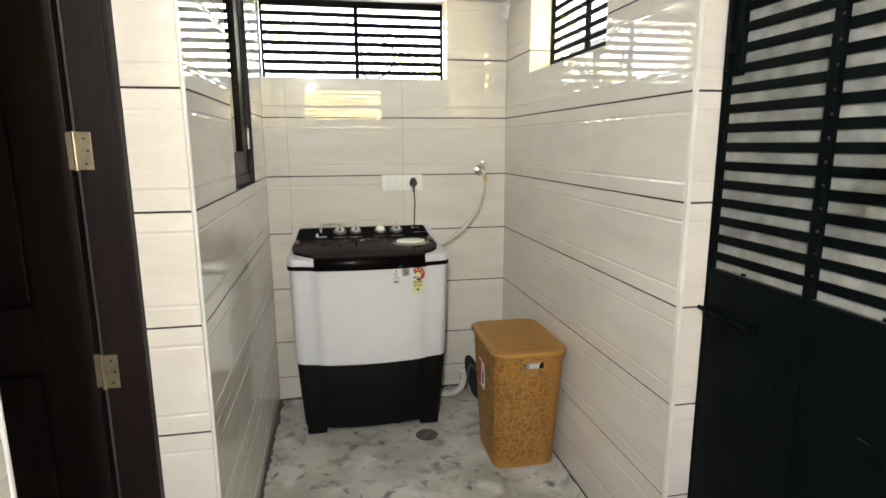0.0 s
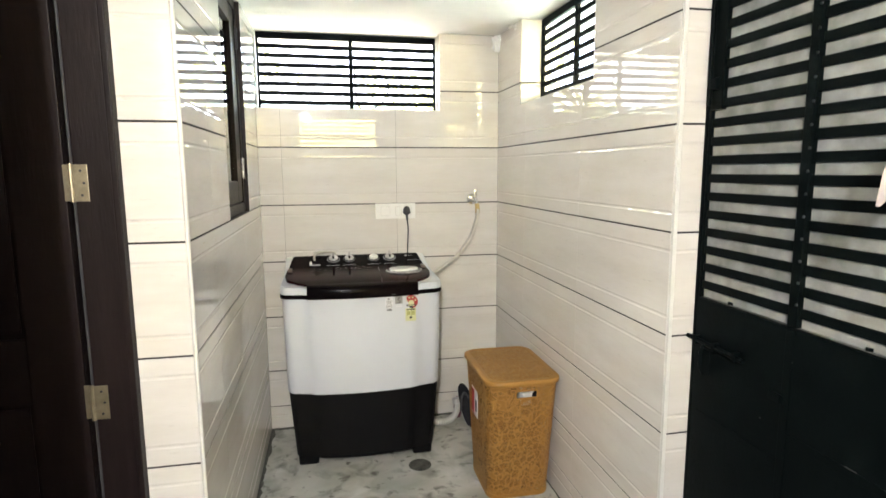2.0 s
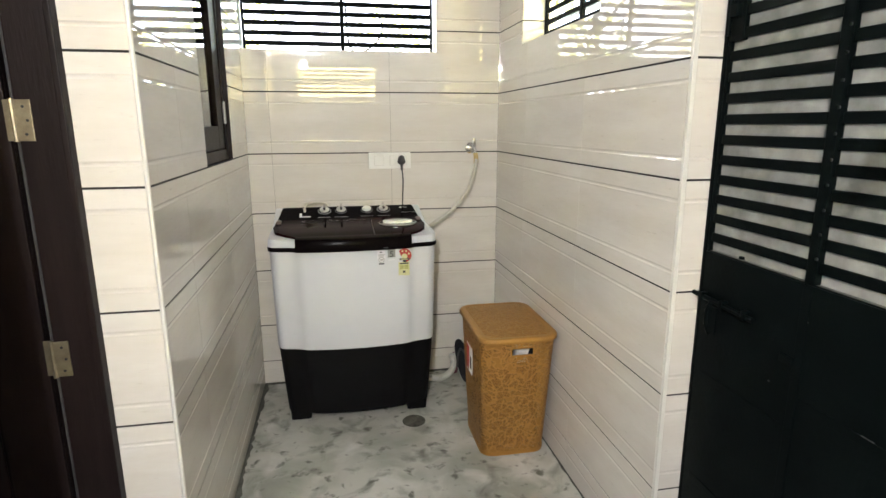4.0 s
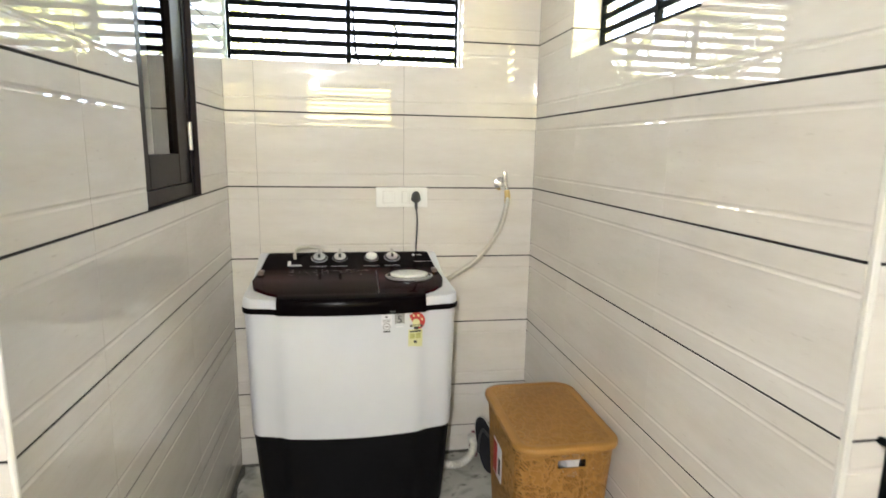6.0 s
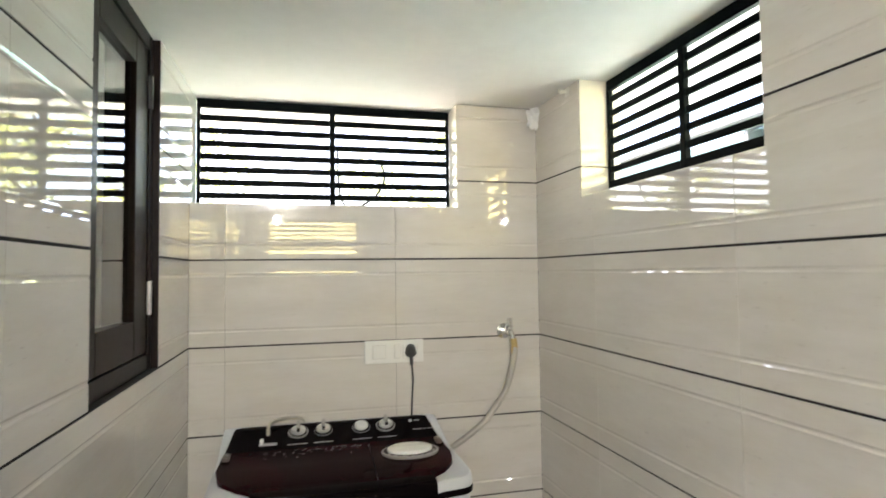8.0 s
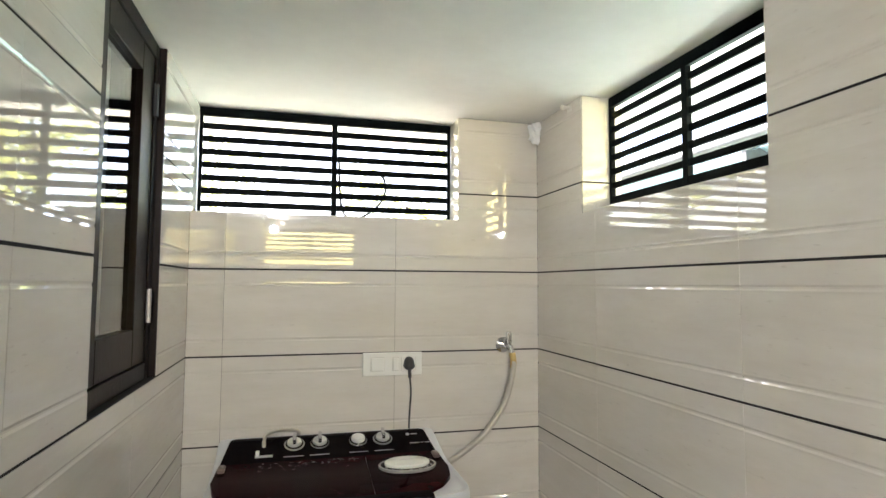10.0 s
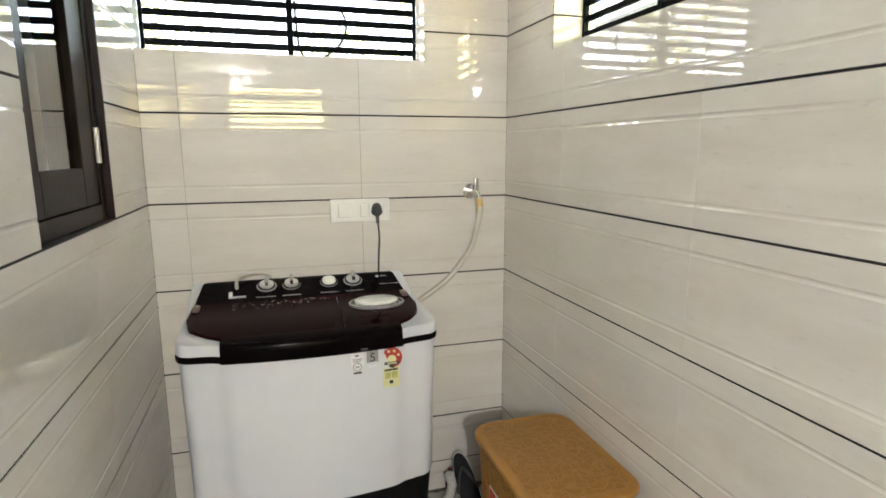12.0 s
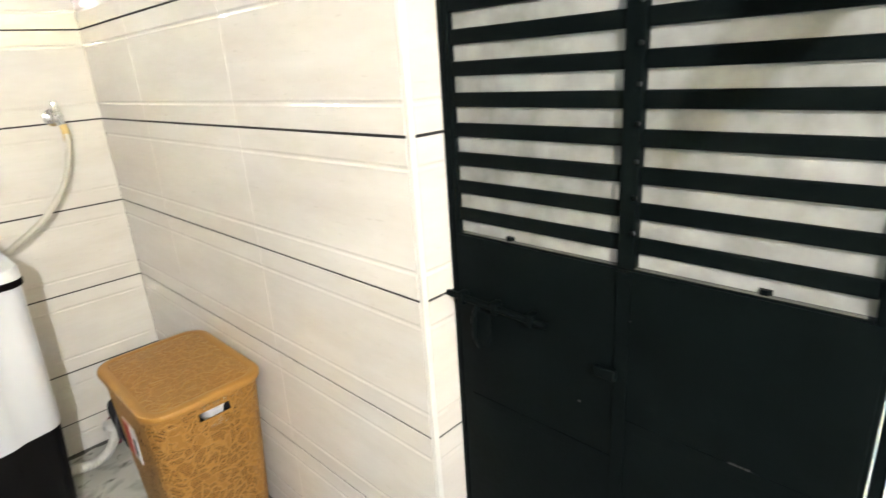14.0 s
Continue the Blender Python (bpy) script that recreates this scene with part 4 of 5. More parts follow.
    # clothes inside
    for name, x0, x1, y0, y1, zb, zt, m, text in (("clothes", 1.01, 1.26, 2.43, 2.70, 0.012, 0.488, M_CLOTH_K, "dark clothes heaped in the laundry basket"),
                                                  ("white_garment", 1.134, 1.178, 2.362, 2.47, 0.440, 0.508, M_CLOTH_W, "crumpled white garment on top of the clothes")):
        rs = []
        for t, ins in ((0, 0.02), (0.1, 0.0), (0.5, 0.0), (0.85, 0.006), (1, 0.022)):
            rs.append([(x + 0.008 * noise.noise((x * 30, y * 30, t * 5)), y + 0.008 * noise.noise((y * 30, x * 30, t * 7)), z) for x, y, z in
                       rounded_rect(x0 + ins, x1 - ins, y0 + ins, y1 - ins, 0.04, zb + (zt - zb) * t, 5)])
        ob = part(name, loft(rs), m, None, "", True)
        tagged(ob, text, "clothes")


laundry_basket()


# ---- socket plate, plug, tap and hoses ----
def socket_plate():
    s = thing("switch_plate", (0.7095, YB, 1.223), "white modular switch and socket plate on the tiles", "switch plate")
    y = YB
    part("plate", box((0.598, y - 0.011, 1.180), (0.821, y, 1.266), 0.003), M_SWITCH, s)
    for a, b in ((0.6265, 0.6775), (0.7085, 0.7335), (0.7405, 0.7975)):
        part("module_gap", box((a, y - 0.0114, 1.1975), (b, y - 0.009, 1.2490)), M_PVC, s)
    part("switch", box((0.628, y - 0.0155, 1.199), (0.676, y - 0.010, 1.247), 0.002), M_SWITCH, s, "white rocker switch")
    part("switch", box((0.710, y - 0.0155, 1.199), (0.732, y - 0.010, 1.247), 0.002), M_SWITCH, s, "narrow white rocker switch")
    part("socket", box((0.742, y - 0.013, 1.194), (0.796, y - 0.010, 1.252), 0.002), M_SWITCH, s, "white socket face")
    settle(s)
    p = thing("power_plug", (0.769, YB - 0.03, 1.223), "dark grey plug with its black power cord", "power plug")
    prof = []
    for d, w, h in ((0.013, 0.022, 0.024), (0.030, 0.024, 0.026), (0.046, 0.018, 0.020), (0.052, 0.010, 0.012)):
        prof.append([(0.769 + w * math.cos(a) * (1.0 if math.sin(a) < 0 else 0.8), YB - d, 1.226 + h * math.sin(a)) for a in [2 * math.pi * k / 16 for k in range(16)]])
    part("plug", loft(prof), M_RUBBER, p, "", True)
    part("strain_relief", add_tube(bmesh.new(), [(0.769, YB - 0.036, 1.205), (0.770, YB - 0.038, 1.175)], 0.007, 8), M_RUBBER, p)
    part("cord", add_tube(bmesh.new(), smooth_path([(0.770, YB - 0.038, 1.18), (0.776, YB - 0.03, 1.12), (0.774, YB - 0.02, 1.05), (0.772, YB - 0.016, 0.98), (0.772, YB - 0.014, 0.90)]), 0.0035, 8), M_RUBBER, p)
    settle(p)


socket_plate()


def water_tap():
    t = thing("water_tap", (1.150, YB, 1.285), "small chrome wall tap above the hose", "tap")
    part("flange", disc((1.150, YB - 0.0005, 1.285), (0, -1, 0), 0.030, 0.008, 28, 0.003), M_CHROME, t, "", True)
    part("body", add_tube(bmesh.new(), [(1.150, YB - 0.006, 1.285), (1.150, YB - 0.062, 1.287)], lambda u: 0.013 + 0.004 * math.sin(u * 9), 16), M_CHROME, t, "", True)
    part("valve", disc((1.152, YB - 0.050, 1.290), (0, -0.25, 1), 0.016, 0.024, 20, 0.003), M_CHROME, t, "", True)
    part("lever", box((1.146, YB - 0.066, 1.306), (1.164, YB - 0.046, 1.340), 0.005), M_CHROME, t, "", True)
    part("spout", add_tube(bmesh.new(), smooth_path([(1.150, YB - 0.058, 1.287), (1.153, YB - 0.078, 1.283), (1.156, YB - 0.086, 1.265), (1.157, YB - 0.087, 1.245)]), 0.010, 14), M_CHROME, t, "", True)
    settle(t)
    h = thing("inlet_hose", (1.157, YB - 0.087, 1.24), "clear plastic water hose from the tap to the machine", "hose")
    pts = [(1.157, YB - 0.087, 1.255), (1.157, YB - 0.098, 1.20), (1.120, YB - 0.114, 1.09), (1.080, YB - 0.118, 1.03), (1.018, YB - 0.120, 0.96), (0.92, YB - 0.115, 0.892), (0.880, YB - 0.08, 0.862), (0.82, YB - 0.012, 0.83)]
    part("hose", add_tube(bmesh.new(), smooth_path(pts), 0.0105, 12), M_HOSE, h, "", True)
    part("hose_end", add_tube(bmesh.new(), smooth_path([(1.157, YB - 0.087, 1.262), (1.160, YB - 0.090, 1.235), (1.159, YB - 0.091, 1.205)]), 0.0125, 12), M_HOSEY, h, "yellowed hose end", True)
    settle(h)


water_tap()


def waste_hose():
    h = thing("drain_hose", (0.92, 3.12, 0), "off-white bent drain hose on the floor", "hose")
    pts = smooth_path([(0.80, 3.15, 0.060), (0.90, 3.155, 0.030), (0.965, 3.165, 0.022), (1.015, 3.18, 0.045), (1.035, 3.19, 0.090), (1.030, 3.195, 0.125)], 14)
    part("hose", add_tube(bmesh.new(), pts, lambda u: 0.018 + 0.002 * math.sin(u * 150), 14), M_PVC, h, "", True)
    part("collar", disc((1.030, 3.195, 0.115), (0, 0, 1), 0.023, 0.028, 20, 0.003), M_PVC, h)
    settle(h)
    c = thing("pink_bottle", (1.052, 3.268, 0), "small dull pink plastic bottle behind the drain hose", "bottle")
    prof = ((0.019, 0.0), (0.021, 0.004), (0.021, 0.080), (0.017, 0.092), (0.011, 0.098), (0.011, 0.118), (0.009, 0.120))
    part("bottle", loft([[(1.052 + r * math.cos(a), 3.268 + r * math.sin(a), z) for a in [2 * math.pi * k / 20 for k in range(20)]] for r, z in prof]), mat("pink_plastic", (0.16, 0.035, 0.06), 0.5, vary=0.1), c, "", True)
    settle(c)


waste_hose()


def slipper():
    """A flat black slipper stood on its toe, leaning on the back wall."""
    s = thing("slipper", (1.10, 3.09, 0), "black slipper with a pale sole leaning on the wall", "slipper")

    def outline(k, grow=0.0):
        u = k / 40 * 2 * math.pi
        ly = math.cos(u)
        w = 0.045 + 0.006 * math.cos(u * 2) - 0.007 * ly + grow
        return Vector((w * math.sin(u) * (1.0), 0.125 * ly + grow * ly, 0))

    along = Vector((-0.055, 0.115, 0.25)).normalized()
    face = Vector((-0.25, -0.9, 0.35))
    face = (face - face.dot(along) * along).normalized()
    across = along.cross(face)
    place = Matrix.Translation(Vector((1.105, 3.085, 0.012)) + along * 0.125) @ Matrix((across, along, face)).transposed().to_4x4()

    def slab(z0, z1, grow):
        return loft([[place @ (outline(k, grow - 0.004) + Vector((0, 0, z0))) for k in range(40)], [place @ (outline(k, grow) + Vector((0, 0, z0 + 0.003))) for k in range(40)],
                     [place @ (outline(k, grow) + Vector((0, 0, z1 - 0.003))) for k in range(40)], [place @ (outline(k, grow - 0.004) + Vector((0, 0, z1))) for k in range(40)]])

    part("sole", slab(-0.014, 0.0, 0.003), M_PVC, s, "pale rubber sole", True)
    part("footbed", slab(0.0005, 0.012, 0.0), M_CLOTH_K, s, "black footbed", True)
    for sx in (-1, 1):
        pts = smooth_path([place @ Vector((0.002, 0.07, 0.012)), place @ Vector((sx * 0.018, 0.045, 0.035)), place @ Vector((sx * 0.038, -0.005, 0.020)), place @ Vector((sx * 0.042, -0.02, 0.008))])
        part("strap", add_tube(bmesh.new(), pts, 0.006, 8), M_RUBBER, s, "", True)
    settle(s)


slipper()


# ---- small things on the ceiling, floor and passage ----
def lump(name, c, r, material, label, category, squash=(1, 1, 1), amp=0.35):
    bm = bmesh.new()
    bmesh.ops.create_icosphere(bm, subdivisions=3, radius=1)
    for v in bm.verts:
        f = 1 + amp * noise.noise(v.co * 2.2 + Vector(c) * 9)
        v.co = Vector([c[i] + r * squash[i] * v.co[i] * f for i in range(3)])
    return tagged(part(name, bm, material, None, "", True), label, category)


lump("plaster_lump", (1.288, 3.296, 2.142), 0.026, M_PLASTER, "rough white plaster lump in the ceiling corner", "plaster lump", (1.0, 0.9, 1.6), 0.9)
hook = thing("ceiling_hook", (1.298, 3.03, 2.17), "small white hook at the top of the tiles", "hook")
part("peg", add_tube(bmesh.new(), smooth_path([(1.312, 3.03, 2.165), (1.290, 3.03, 2.166), (1.275, 3.028, 2.160), (1.272, 3.026, 2.172)]), 0.006, 10), M_TRIM, hook, "", True)
part("plate", box((1.303, 3.015, 2.150), (1.3095, 3.045, 2.180), 0.002), M_TRIM, hook)
settle(hook)

drain = thing("floor_drain", (0.748, 2.765, 0), "round dark cement-crusted drain cover in the floor", "floor drain")
part("cover", disc((0.748, 2.765, -0.004), (0, 0, 1), 0.056, 0.0065, 32, 0.002), mat("crusted_drain", (0.10, 0.10, 0.08), 0.9, vary=0.7, scale=22, bump=0.8, bscale=120), drain, "", True)
settle(drain)


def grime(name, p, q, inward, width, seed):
    """A dark irregular strip along the foot of a wall."""
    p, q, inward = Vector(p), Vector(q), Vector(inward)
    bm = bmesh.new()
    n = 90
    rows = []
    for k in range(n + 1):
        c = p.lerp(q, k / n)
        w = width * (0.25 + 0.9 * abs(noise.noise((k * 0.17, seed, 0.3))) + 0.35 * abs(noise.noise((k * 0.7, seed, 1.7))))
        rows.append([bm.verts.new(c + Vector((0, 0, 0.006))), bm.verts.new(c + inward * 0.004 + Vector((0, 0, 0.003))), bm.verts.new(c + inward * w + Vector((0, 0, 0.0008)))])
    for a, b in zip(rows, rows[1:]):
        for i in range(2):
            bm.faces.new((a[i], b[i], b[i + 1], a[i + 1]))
    return part(name, bm, M_STRIP, floor, "dark irregular strip along the wall")


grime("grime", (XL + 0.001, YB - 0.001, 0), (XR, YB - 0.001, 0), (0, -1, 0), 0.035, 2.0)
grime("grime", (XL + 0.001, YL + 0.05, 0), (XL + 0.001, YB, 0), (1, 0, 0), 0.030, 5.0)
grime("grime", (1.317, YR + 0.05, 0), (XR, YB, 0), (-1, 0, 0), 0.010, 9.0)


def bulb_lamp():
    b = thing("wall_lamp", (0.10, YREAR, 2.085), "lit round white lamp on the rear wall", "wall lamp")
    part("holder", disc((0.10, YREAR, 2.085), (0, 1, 0), 0.050, 0.022, 28, 0.004), M_WHITE, b, "", True)
    part("shell", disc((0.10, YREAR + 0.022, 2.085), (0.1, 1, -0.1), 0.046, 0.020, 28, 0.004), M_WHITE, b, "", True)
    dome = []
    for k in range(7):
        a = radians(15 * k)
        dome.append([(0.103 + 0.042 * math.cos(a) * math.cos(c), YREAR + 0.040 + 0.028 * math.sin(a), 2.083 + 0.042 * math.cos(a) * math.sin(c)) for c in [2 * math.pi * n / 28 for n in range(28)]][:28] if k < 6
                    else [(0.103 + 0.002 * math.cos(c), YREAR + 0.068, 2.083 + 0.002 * math.sin(c)) for c in [2 * math.pi * n / 28 for n in range(28)]])
    part("diffuser", loft(dome), M_GLOW, b, "glowing white diffuser", True)
    settle(b)


bulb_lamp()


def hanging_cloth():
    """A pale pointed object that hangs by one end from a nail on the passage wall."""
    c = thing("hanging_cloth", (1.30, 0.80, 1.72), "pale pink pointed object hanging from a nail", "cloth")
    nail = Vector((1.392, 0.78, 1.74))
    part("nail", add_tube(bmesh.new(), [(1.40, 0.78, 1.74), (1.33, 0.78, 1.75)], 0.003, 8), M_CHROME, c)
    rings = []
    for t, w, d, dx, dy in ((0.0, 0.008, 0.006, 0.0, 0.0), (0.1, 0.035, 0.015, -0.02, 0.01), (0.35, 0.075, 0.022, -0.06, 0.03), (0.6, 0.065, 0.022, -0.11, 0.055), (0.85, 0.030, 0.014, -0.165, 0.085), (1.0, 0.003, 0.003, -0.19, 0.10)):
        z = 1.745 - 0.355 * t
        rings.append([(1.34 + dx + w * math.cos(a) * (1 + 0.2 * math.sin(3 * a)), 0.79 + dy + d * math.sin(a) * (1 + 0.3 * math.cos(4 * a)), z) for a in [2 * math.pi * k / 20 for k in range(20)]])
    part("cloth", loft(rings), M_PALE, c, "", True)
    settle(c)


hanging_cloth()


# ---- outside ----
ground = tagged(part("ground", box((-400, -400, -0.30), (400, 400, -0.13)), M_GROUND), "dry pale ground round the house", "ground", kind="structure")


def outer_house(name, x0, x1, y0, y1, h, label, paint=None):
    o = thing(name, ((x0 + x1) / 2, (y0 + y1) / 2, -0.13), label, "house")
    part("wall", box((x0, y0, -0.13), (x1, y1, h)), paint or M_OUTWALL, o)
    bm = bmesh.new()
    n = 60
    rows = []
    for y, dz in ((y0 - 0.3, 0.0), (y1 + 0.3, 0.12)):
        rows.append([bm.verts.new((x0 - 0.12 + (x1 - x0 + 0.24) * k / n, y, h + dz + 0.05 + 0.02 * math.sin(k * 1.6))) for k in range(n + 1)])
    for k in range(n):
        bm.faces.new((rows[0][k], rows[0][k + 1], rows[1][k + 1], rows[1][k]))
    bmesh.ops.solidify(bm, geom=list(bm.faces), thickness=0.01)
    part("roof", bm, M_TIN, o, "corrugated tin roof")
    settle(o)


outer_house("shed", 2.75, 5.4, 1.6, 8.0, 2.14, "low teal shed with a corrugated tin roof", M_TEAL)
# pipe colour set near black in place of the shade on it
M_PIPE = mat("shade_dark_pipe", (0.040, 0.042, 0.045), 0.7, vary=0.3, scale=6, bump=0.2, bscale=30)
gutter = thing("gutter", (2.60, 4.8, 2.30), "grey rain gutter along the shed eave, darkened to read as shaded", "gutter")
part("pipe", add_tube(bmesh.new(), [(2.60, 1.4, 2.295), (2.60, 8.2, 2.305)], 0.032, 12), M_PIPE, gutter, "", True)
part("cable", add_tube(bmesh.new(), smooth_path([(2.58, 1.4, 2.37), (2.58, 3.2, 2.352), (2.58, 4.4, 2.372), (2.58, 8.2, 2.36)]), 0.012, 8), M_PIPE, gutter, "", True)
for y in (2.0, 3.6, 5.2, 6.8):
    part("bracket", box((2.60, y - 0.015, 2.16), (2.76, y + 0.015, 2.27)), M_PIPE, gutter)
settle(gutter)
# added sheet that bounces sunlight up through the side vent onto the ceiling
bouncer = thing("lean_to_roof", (2.2, 2.7, 1.5), "pale teal sheet added to bounce sunlight into the side vent", "roof sheet")
bm = bmesh.new()
rows = [[bm.verts.new((1.72 + 1.02 * u, 1.6 + 0.05 * k, 1.46 + 0.30 * u + 0.012 * math.sin(k * 1.9))) for k in range(45)] for u in (0.0, 0.5, 1.0)]
for ra, rb in zip(rows, rows[1:]):
    for k in range(44):
        bm.faces.new((ra[k], ra[k + 1], rb[k + 1], rb[k]))
bmesh.ops.solidify(bm, geom=list(bm.faces), thickness=0.006)
part("sheet", bm, M_PALETEAL, bouncer, "corrugated pale teal sheet")
for y in (1.7, 3.7):
    part("post", add_tube(bmesh.new(), [(1.80, y, -0.13), (1.80, y, 1.46)], 0.02, 8), M_TIN, bouncer)
settle(bouncer)
awning = thing("awning", (2.75, 3.4, 2.75), "teal plastic awning sheet above the shed", "awning")
part("cloth", box((2.45, 3.35, 2.72), (3.10, 3.90, 2.726)), M_TEAL, awning)
for x, y in ((2.80, 3.38), (3.05, 3.86)):
    part("post", add_tube(bmesh.new(), [(x, y, 2.12), (x, y, 2.72)], 0.012, 8), M_TIN, awning)
settle(awning)
outer_house("neighbour_house", -6.0, 2.0, 11.0, 16.0, 2.6, "pale neighbouring house behind the yard")

outer_house("yellow_house", -4.0, 6.0, -9.0, -4.6, 4.2, "yellow painted house across the lane", M_YELLOW)


def tree(at, height, spread, leaves, seed):
    rnd = random.Random(seed)
    t = thing("tree", at, "sunlit tree with small yellow-green leaves", "tree")
    base = Vector(at)
    bm = bmesh.new()
    add_tube(bm, smooth_path([base, base + Vector((0.1, 0, height * 0.3)), base + Vector((-0.05, 0.1, height * 0.6)), base + Vector((0.05, 0, height * 0.9))]), lambda u: 0.10 * (1 - 0.8 * u), 10)
    tips = []
    for k in range(16):
        z = height * rnd.uniform(0.35, 0.9)
        a = rnd.uniform(0, 2 * math.pi)
        e = base + Vector((math.cos(a) * spread * rnd.uniform(0.5, 1), math.sin(a) * spread * rnd.uniform(0.5, 1), z + rnd.uniform(0.1, 0.7)))
        s = base + Vector((0, 0, z * 0.85))
        add_tube(bm, smooth_path([s, s.lerp(e, 0.5) + Vector((0, 0, 0.12)), e], 4), lambda u: 0.03 * (1 - 0.85 * u), 6)
        tips += [s.lerp(e, f) for f in (0.45, 0.6, 0.75, 0.9, 1.0)]
    part("trunk", bm, M_BARK, t)
    verts, faces = [], []
    for k in range(leaves):
        c = rnd.choice(tips) + Vector([rnd.gauss(0, 0.20) for _ in range(3)])
        d = Vector([rnd.gauss(0, 1) for _ in range(3)]).normalized()
        s = d.cross(Vector((rnd.random(), rnd.random(), 0.3))).normalized()
        ln, wd = rnd.uniform(0.05, 0.10), rnd.uniform(0.018, 0.035)
        i = len(verts)
        verts += [c, c + d * ln * 0.5 + s * wd, c + d * ln, c + d * ln * 0.5 - s * wd]
        faces.append((i, i + 1, i + 2, i + 3))
    me = bpy.data.meshes.new("crown")
    me.from_pydata(verts, [], faces)
    me.materials.append(M_LEAF)
    cr = new("crown", me)
    cr.parent = t
    settle(t)


tree((-1.4, 7.6, -0.13), 3.6, 1.3, 2400, 3)
tree((3.0, 9.4, -0.13), 4.6, 2.1, 6500, 5)
# out-of-view tree added to keep bright sky out of the right wall's reflection
tree((-3.6, 8.6, -0.13), 4.6, 2.0, 6500, 17)
tree((2.25, 4.15, -0.13), 1.95, 0.40, 900, 11)
tree((-1.6, -3.2, -0.13), 3.0, 1.1, 2200, 8)

cable = thing("cable", (0.60, 3.5, 1.78), "black cable looped outside the vent bars", "cable")
part("cable", add_tube(bmesh.new(), smooth_path([(0.51, 3.47, 2.02), (0.515, 3.475, 1.90), (0.53, 3.48, 1.81), (0.58, 3.48, 1.785), (0.66, 3.48, 1.83), (0.70, 3.48, 1.90), (0.69, 3.48, 1.96), (0.65, 3.48, 1.985), (0.60, 3.475, 1.97)]), 0.0055, 8), M_CABLE, cable)
settle(cable)


# ---- wall tiles, one object each ----
TILE_MESHES = {}
PROFILE = ((0.0, 0.0), (0.0004, 0.0073), (0.0013, 0.008), (0.0440, 0.008), (0.0485, 0.0082), (0.0530, 0.0065), (0.0565, 0.0065), (0.0610, 0.0081), (0.0655, 0.0078),
           (0.2400, 0.0078), (0.2445, 0.0081), (0.2490, 0.0065), (0.2525, 0.0065), (0.2570, 0.0082), (0.2620, 0.008), (0.3026, 0.008), (0.3035, 0.0073), (0.3039, 0.0))


def tile_mesh(w, z0, z1):
    """A strip of the moulded tile, w wide, cut from height z0 to z1 of the full tile. x along, -y out of the wall, z up."""
    key = (round(w, 3), round(z0, 3), round(z1, 3))
    if key in TILE_MESHES:
        return TILE_MESHES[key]
    pz = [p[0] for p in PROFILE]
    pd = [p[1] for p in PROFILE]
    zs = [z0] + [z for z in pz if z0 + 0.0004 < z < z1 - 0.0004] + [z1]
    prof = [(z - z0, float(np.interp(z, pz, pd))) for z in zs]
    if prof[0][1] > 0.0001:
        prof = [(prof[0][0], 0.0)] + prof
    if prof[-1][1] > 0.0001:
        prof = prof + [(prof[-1][0], 0.0)]
    n = len(prof)
    verts = [(0.0, -d, z) for z, d in prof] + [(w, -d, z) for z, d in prof]
    faces = [(i, i + n, i + n + 1, i + 1) for i in range(n - 1)]
    faces += [tuple(range(n)), tuple(range(2 * n - 1, n - 1, -1))]
    me = bpy.data.meshes.new("tile")
    me.from_pydata(verts, [], faces)
    me.materials.append(M_TILE)
    TILE_MESHES[key] = me
    return me


def minus(rect, hole):
    """What is left of a rectangle (u0, u1, z0, z1) round a hole."""
    u0, u1, z0, z1 = rect
    a0, a1, c0, c1 = max(u0, hole[0]), min(u1, hole[1]), max(z0, hole[2]), min(z1, hole[3])
    if a0 >= a1 or c0 >= c1:
        return [rect]
    out = [(u0, u1, z0, c0), (u0, u1, c1, z1), (u0, a0, c0, c1), (a1, u1, c0, c1)]
    return [r for r in out if r[1] - r[0] > 0.004 and r[3] - r[2] > 0.004]


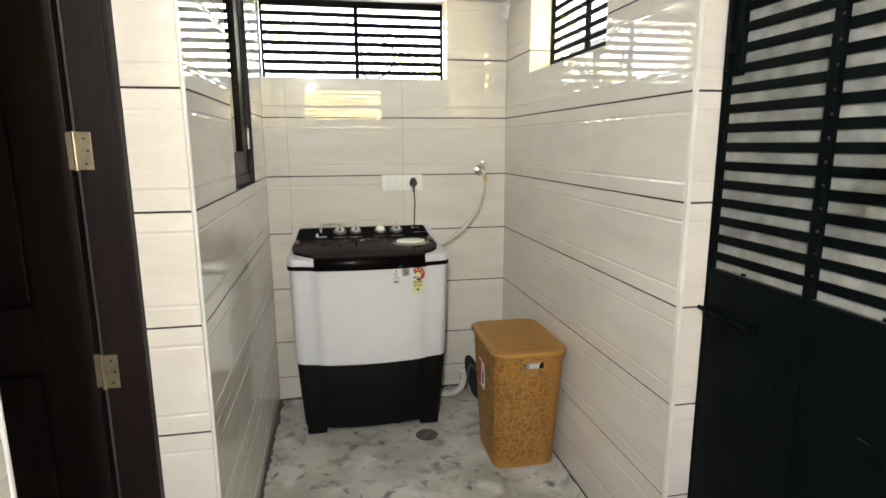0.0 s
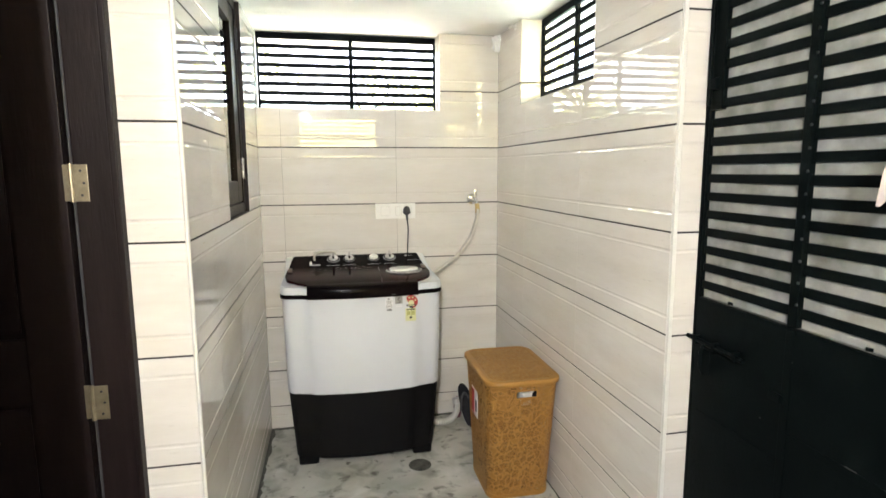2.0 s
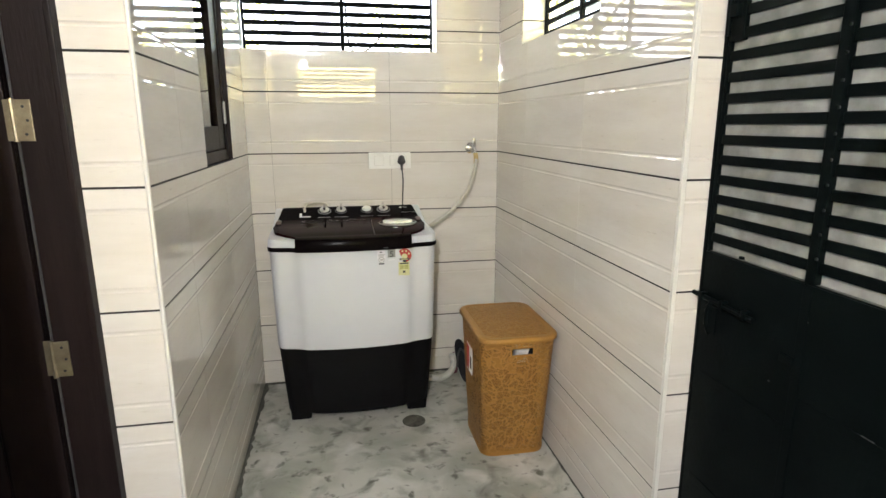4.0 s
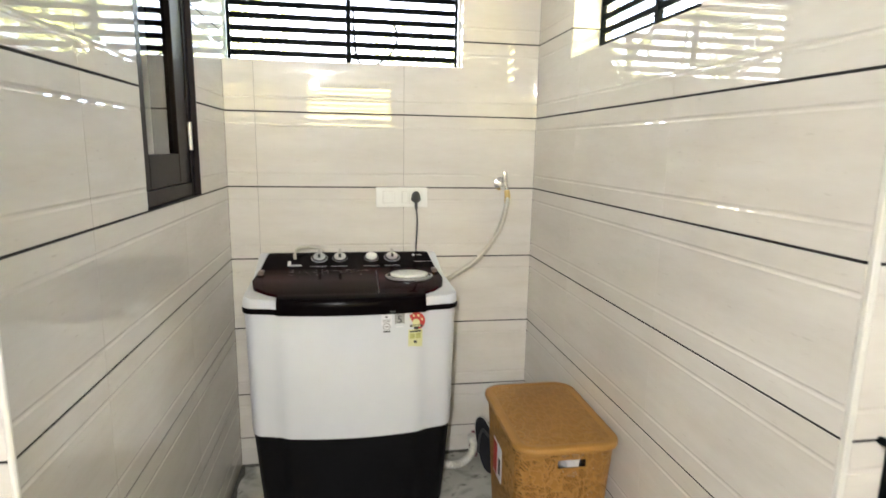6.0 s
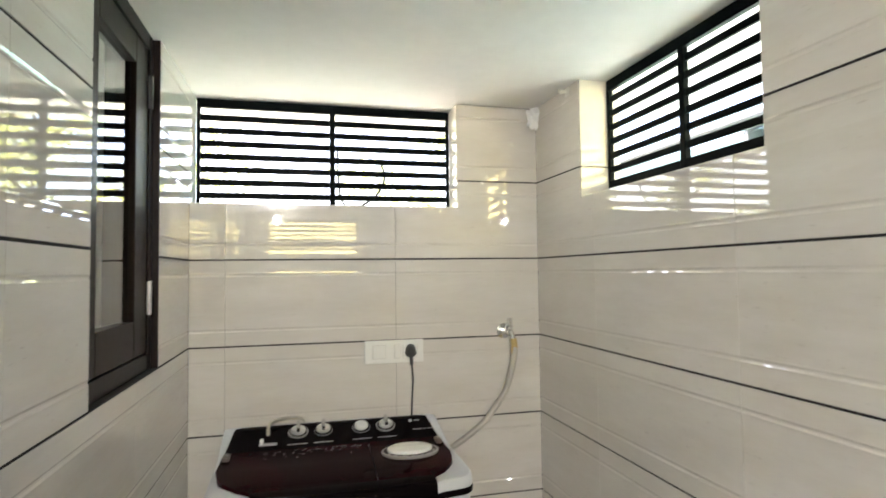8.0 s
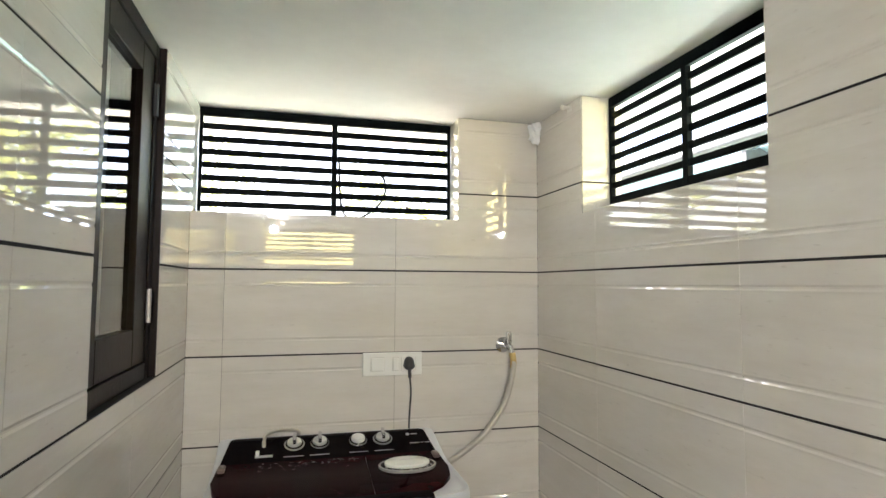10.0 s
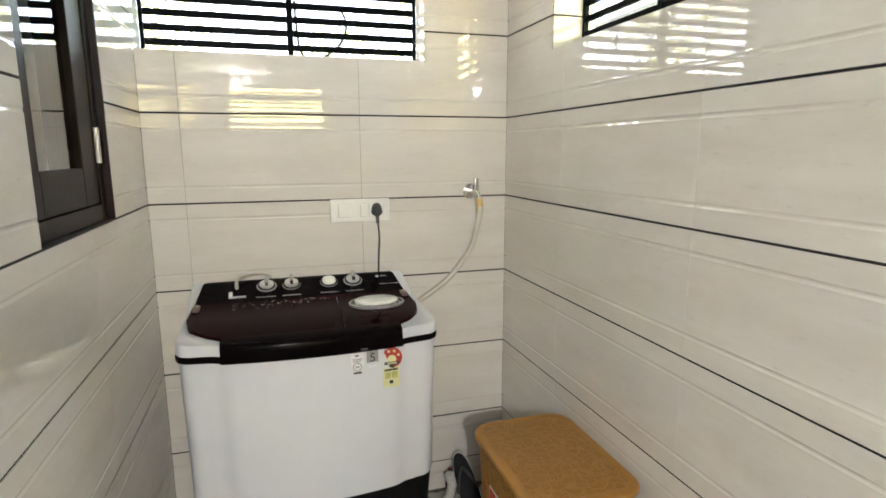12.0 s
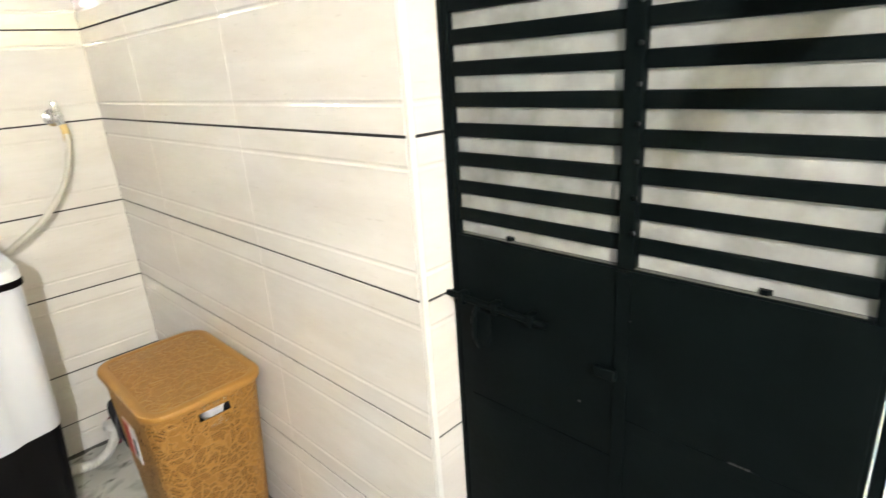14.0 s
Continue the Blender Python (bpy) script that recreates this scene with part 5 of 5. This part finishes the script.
def tiled(parent, origin, turn, cuts, holes=(), rows=ZJ):
    """Lays tiles on a wall: origin at its left lower end, seen from the front, cuts along it, rows up it."""
    m = Matrix.Translation(origin) @ Matrix.Rotation(radians(turn), 4, "Z")
    for r, (za, zb) in enumerate(zip(rows, rows[1:])):
        for ua, ub in zip(cuts, cuts[1:]):
            cells = [(ua + 0.0005, ub - 0.0005, za + 0.0018, zb - 0.0018)]
            for h in holes:
                cells = [q for c in cells for q in minus(c, h)]
            for u0, u1, z0, z1 in cells:
                full = za + 0.0018
                lowz = (ROW - 0.0036) - (z1 - full) if r < 3 and zb - za < ROW - 0.01 else 0.0
                t = new("tile", tile_mesh(u1 - u0, max(0.0, z0 - full + lowz), min(0.3039, z1 - full + lowz)))
                t.parent = parent
                t.matrix_basis = m @ Matrix.Translation((u0, 0, z0))


# back wall, seen from the front: u runs along +x
tiled(wall_back, (XL, YB + TH, 0), 0, [0, 0.119, 0.729, XR - XL], [(-1, 0.965 - XL + 0.004, SILL - 0.004, 3)])
# right wall faces -x: u runs towards -y
tiled(wall_right, (XR + TH, YB, 0), -90, [0, 0.448, 1.060, YB - YR - 0.012], [(YB - 2.951, YB - 2.164, SILL - 0.004, 3)])
# left wall faces +x: u runs towards +y
tiled(wall_left, (XL - TH, YL + 0.004, 0), 90, [0, 0.33, 0.94, YB - YL - 0.004], [(WY0 - YL - 0.004, WY1 - YL - 0.004, WZ0, 3)])
# ends of the walls
tiled(wall_right, (XR + 0.013, YR + TH, 0), 0, [0, 1.40 - XR - 0.013])
tiled(wall_left, (DX1 + 0.003, YL + TH, 0), 0, [0, XL - DX1 - 0.007])
tiled(wall_passage_left, (XCL - TH, YREAR, 0), 90, [0, 0.6, 1.2, 1.796])
tiled(wall_passage_left, (XCL - 0.004, 1.20 - TH, 0), 180, [0, 0.6, 1.0])
tiled(wall_passage_right, (1.398, 0.940, 0), -90, [0, 0.6, 1.2, 1.54])
tiled(wall_rear, (1.390, YREAR - TH, 0), 180, [0, 0.6, 1.2, 1.578], [(0.45, 1.39, 1.73, 2.10)])

# white trims on the outer corners
part("corner_trim", box((XR + 0.0004, YR + 0.0004, 0), (XR + 0.0136, YR + 0.0118, ZC - 0.002), 0.002), M_TRIM, wall_right, "white corner trim")
for name, x, y, parent in (("corner_trim", XL - 0.001, YL + 0.001, wall_left), ("corner_trim", XCL - 0.001, 1.199, wall_passage_left)):
    part(name, add_tube(bmesh.new(), [(x, y, 0), (x, y, ZC - 0.002)], 0.0058, 10), M_TRIM, parent, "white corner trim", True)

# the right wall runs half a degree out of square
skew = Matrix.Translation((XR, YB, 0)) @ Matrix.Rotation(radians(0.56), 4, "Z") @ Matrix.Translation((-XR, -YB, 0))
wall_right.matrix_world = skew
window_2.matrix_world = skew @ window_2.matrix_world
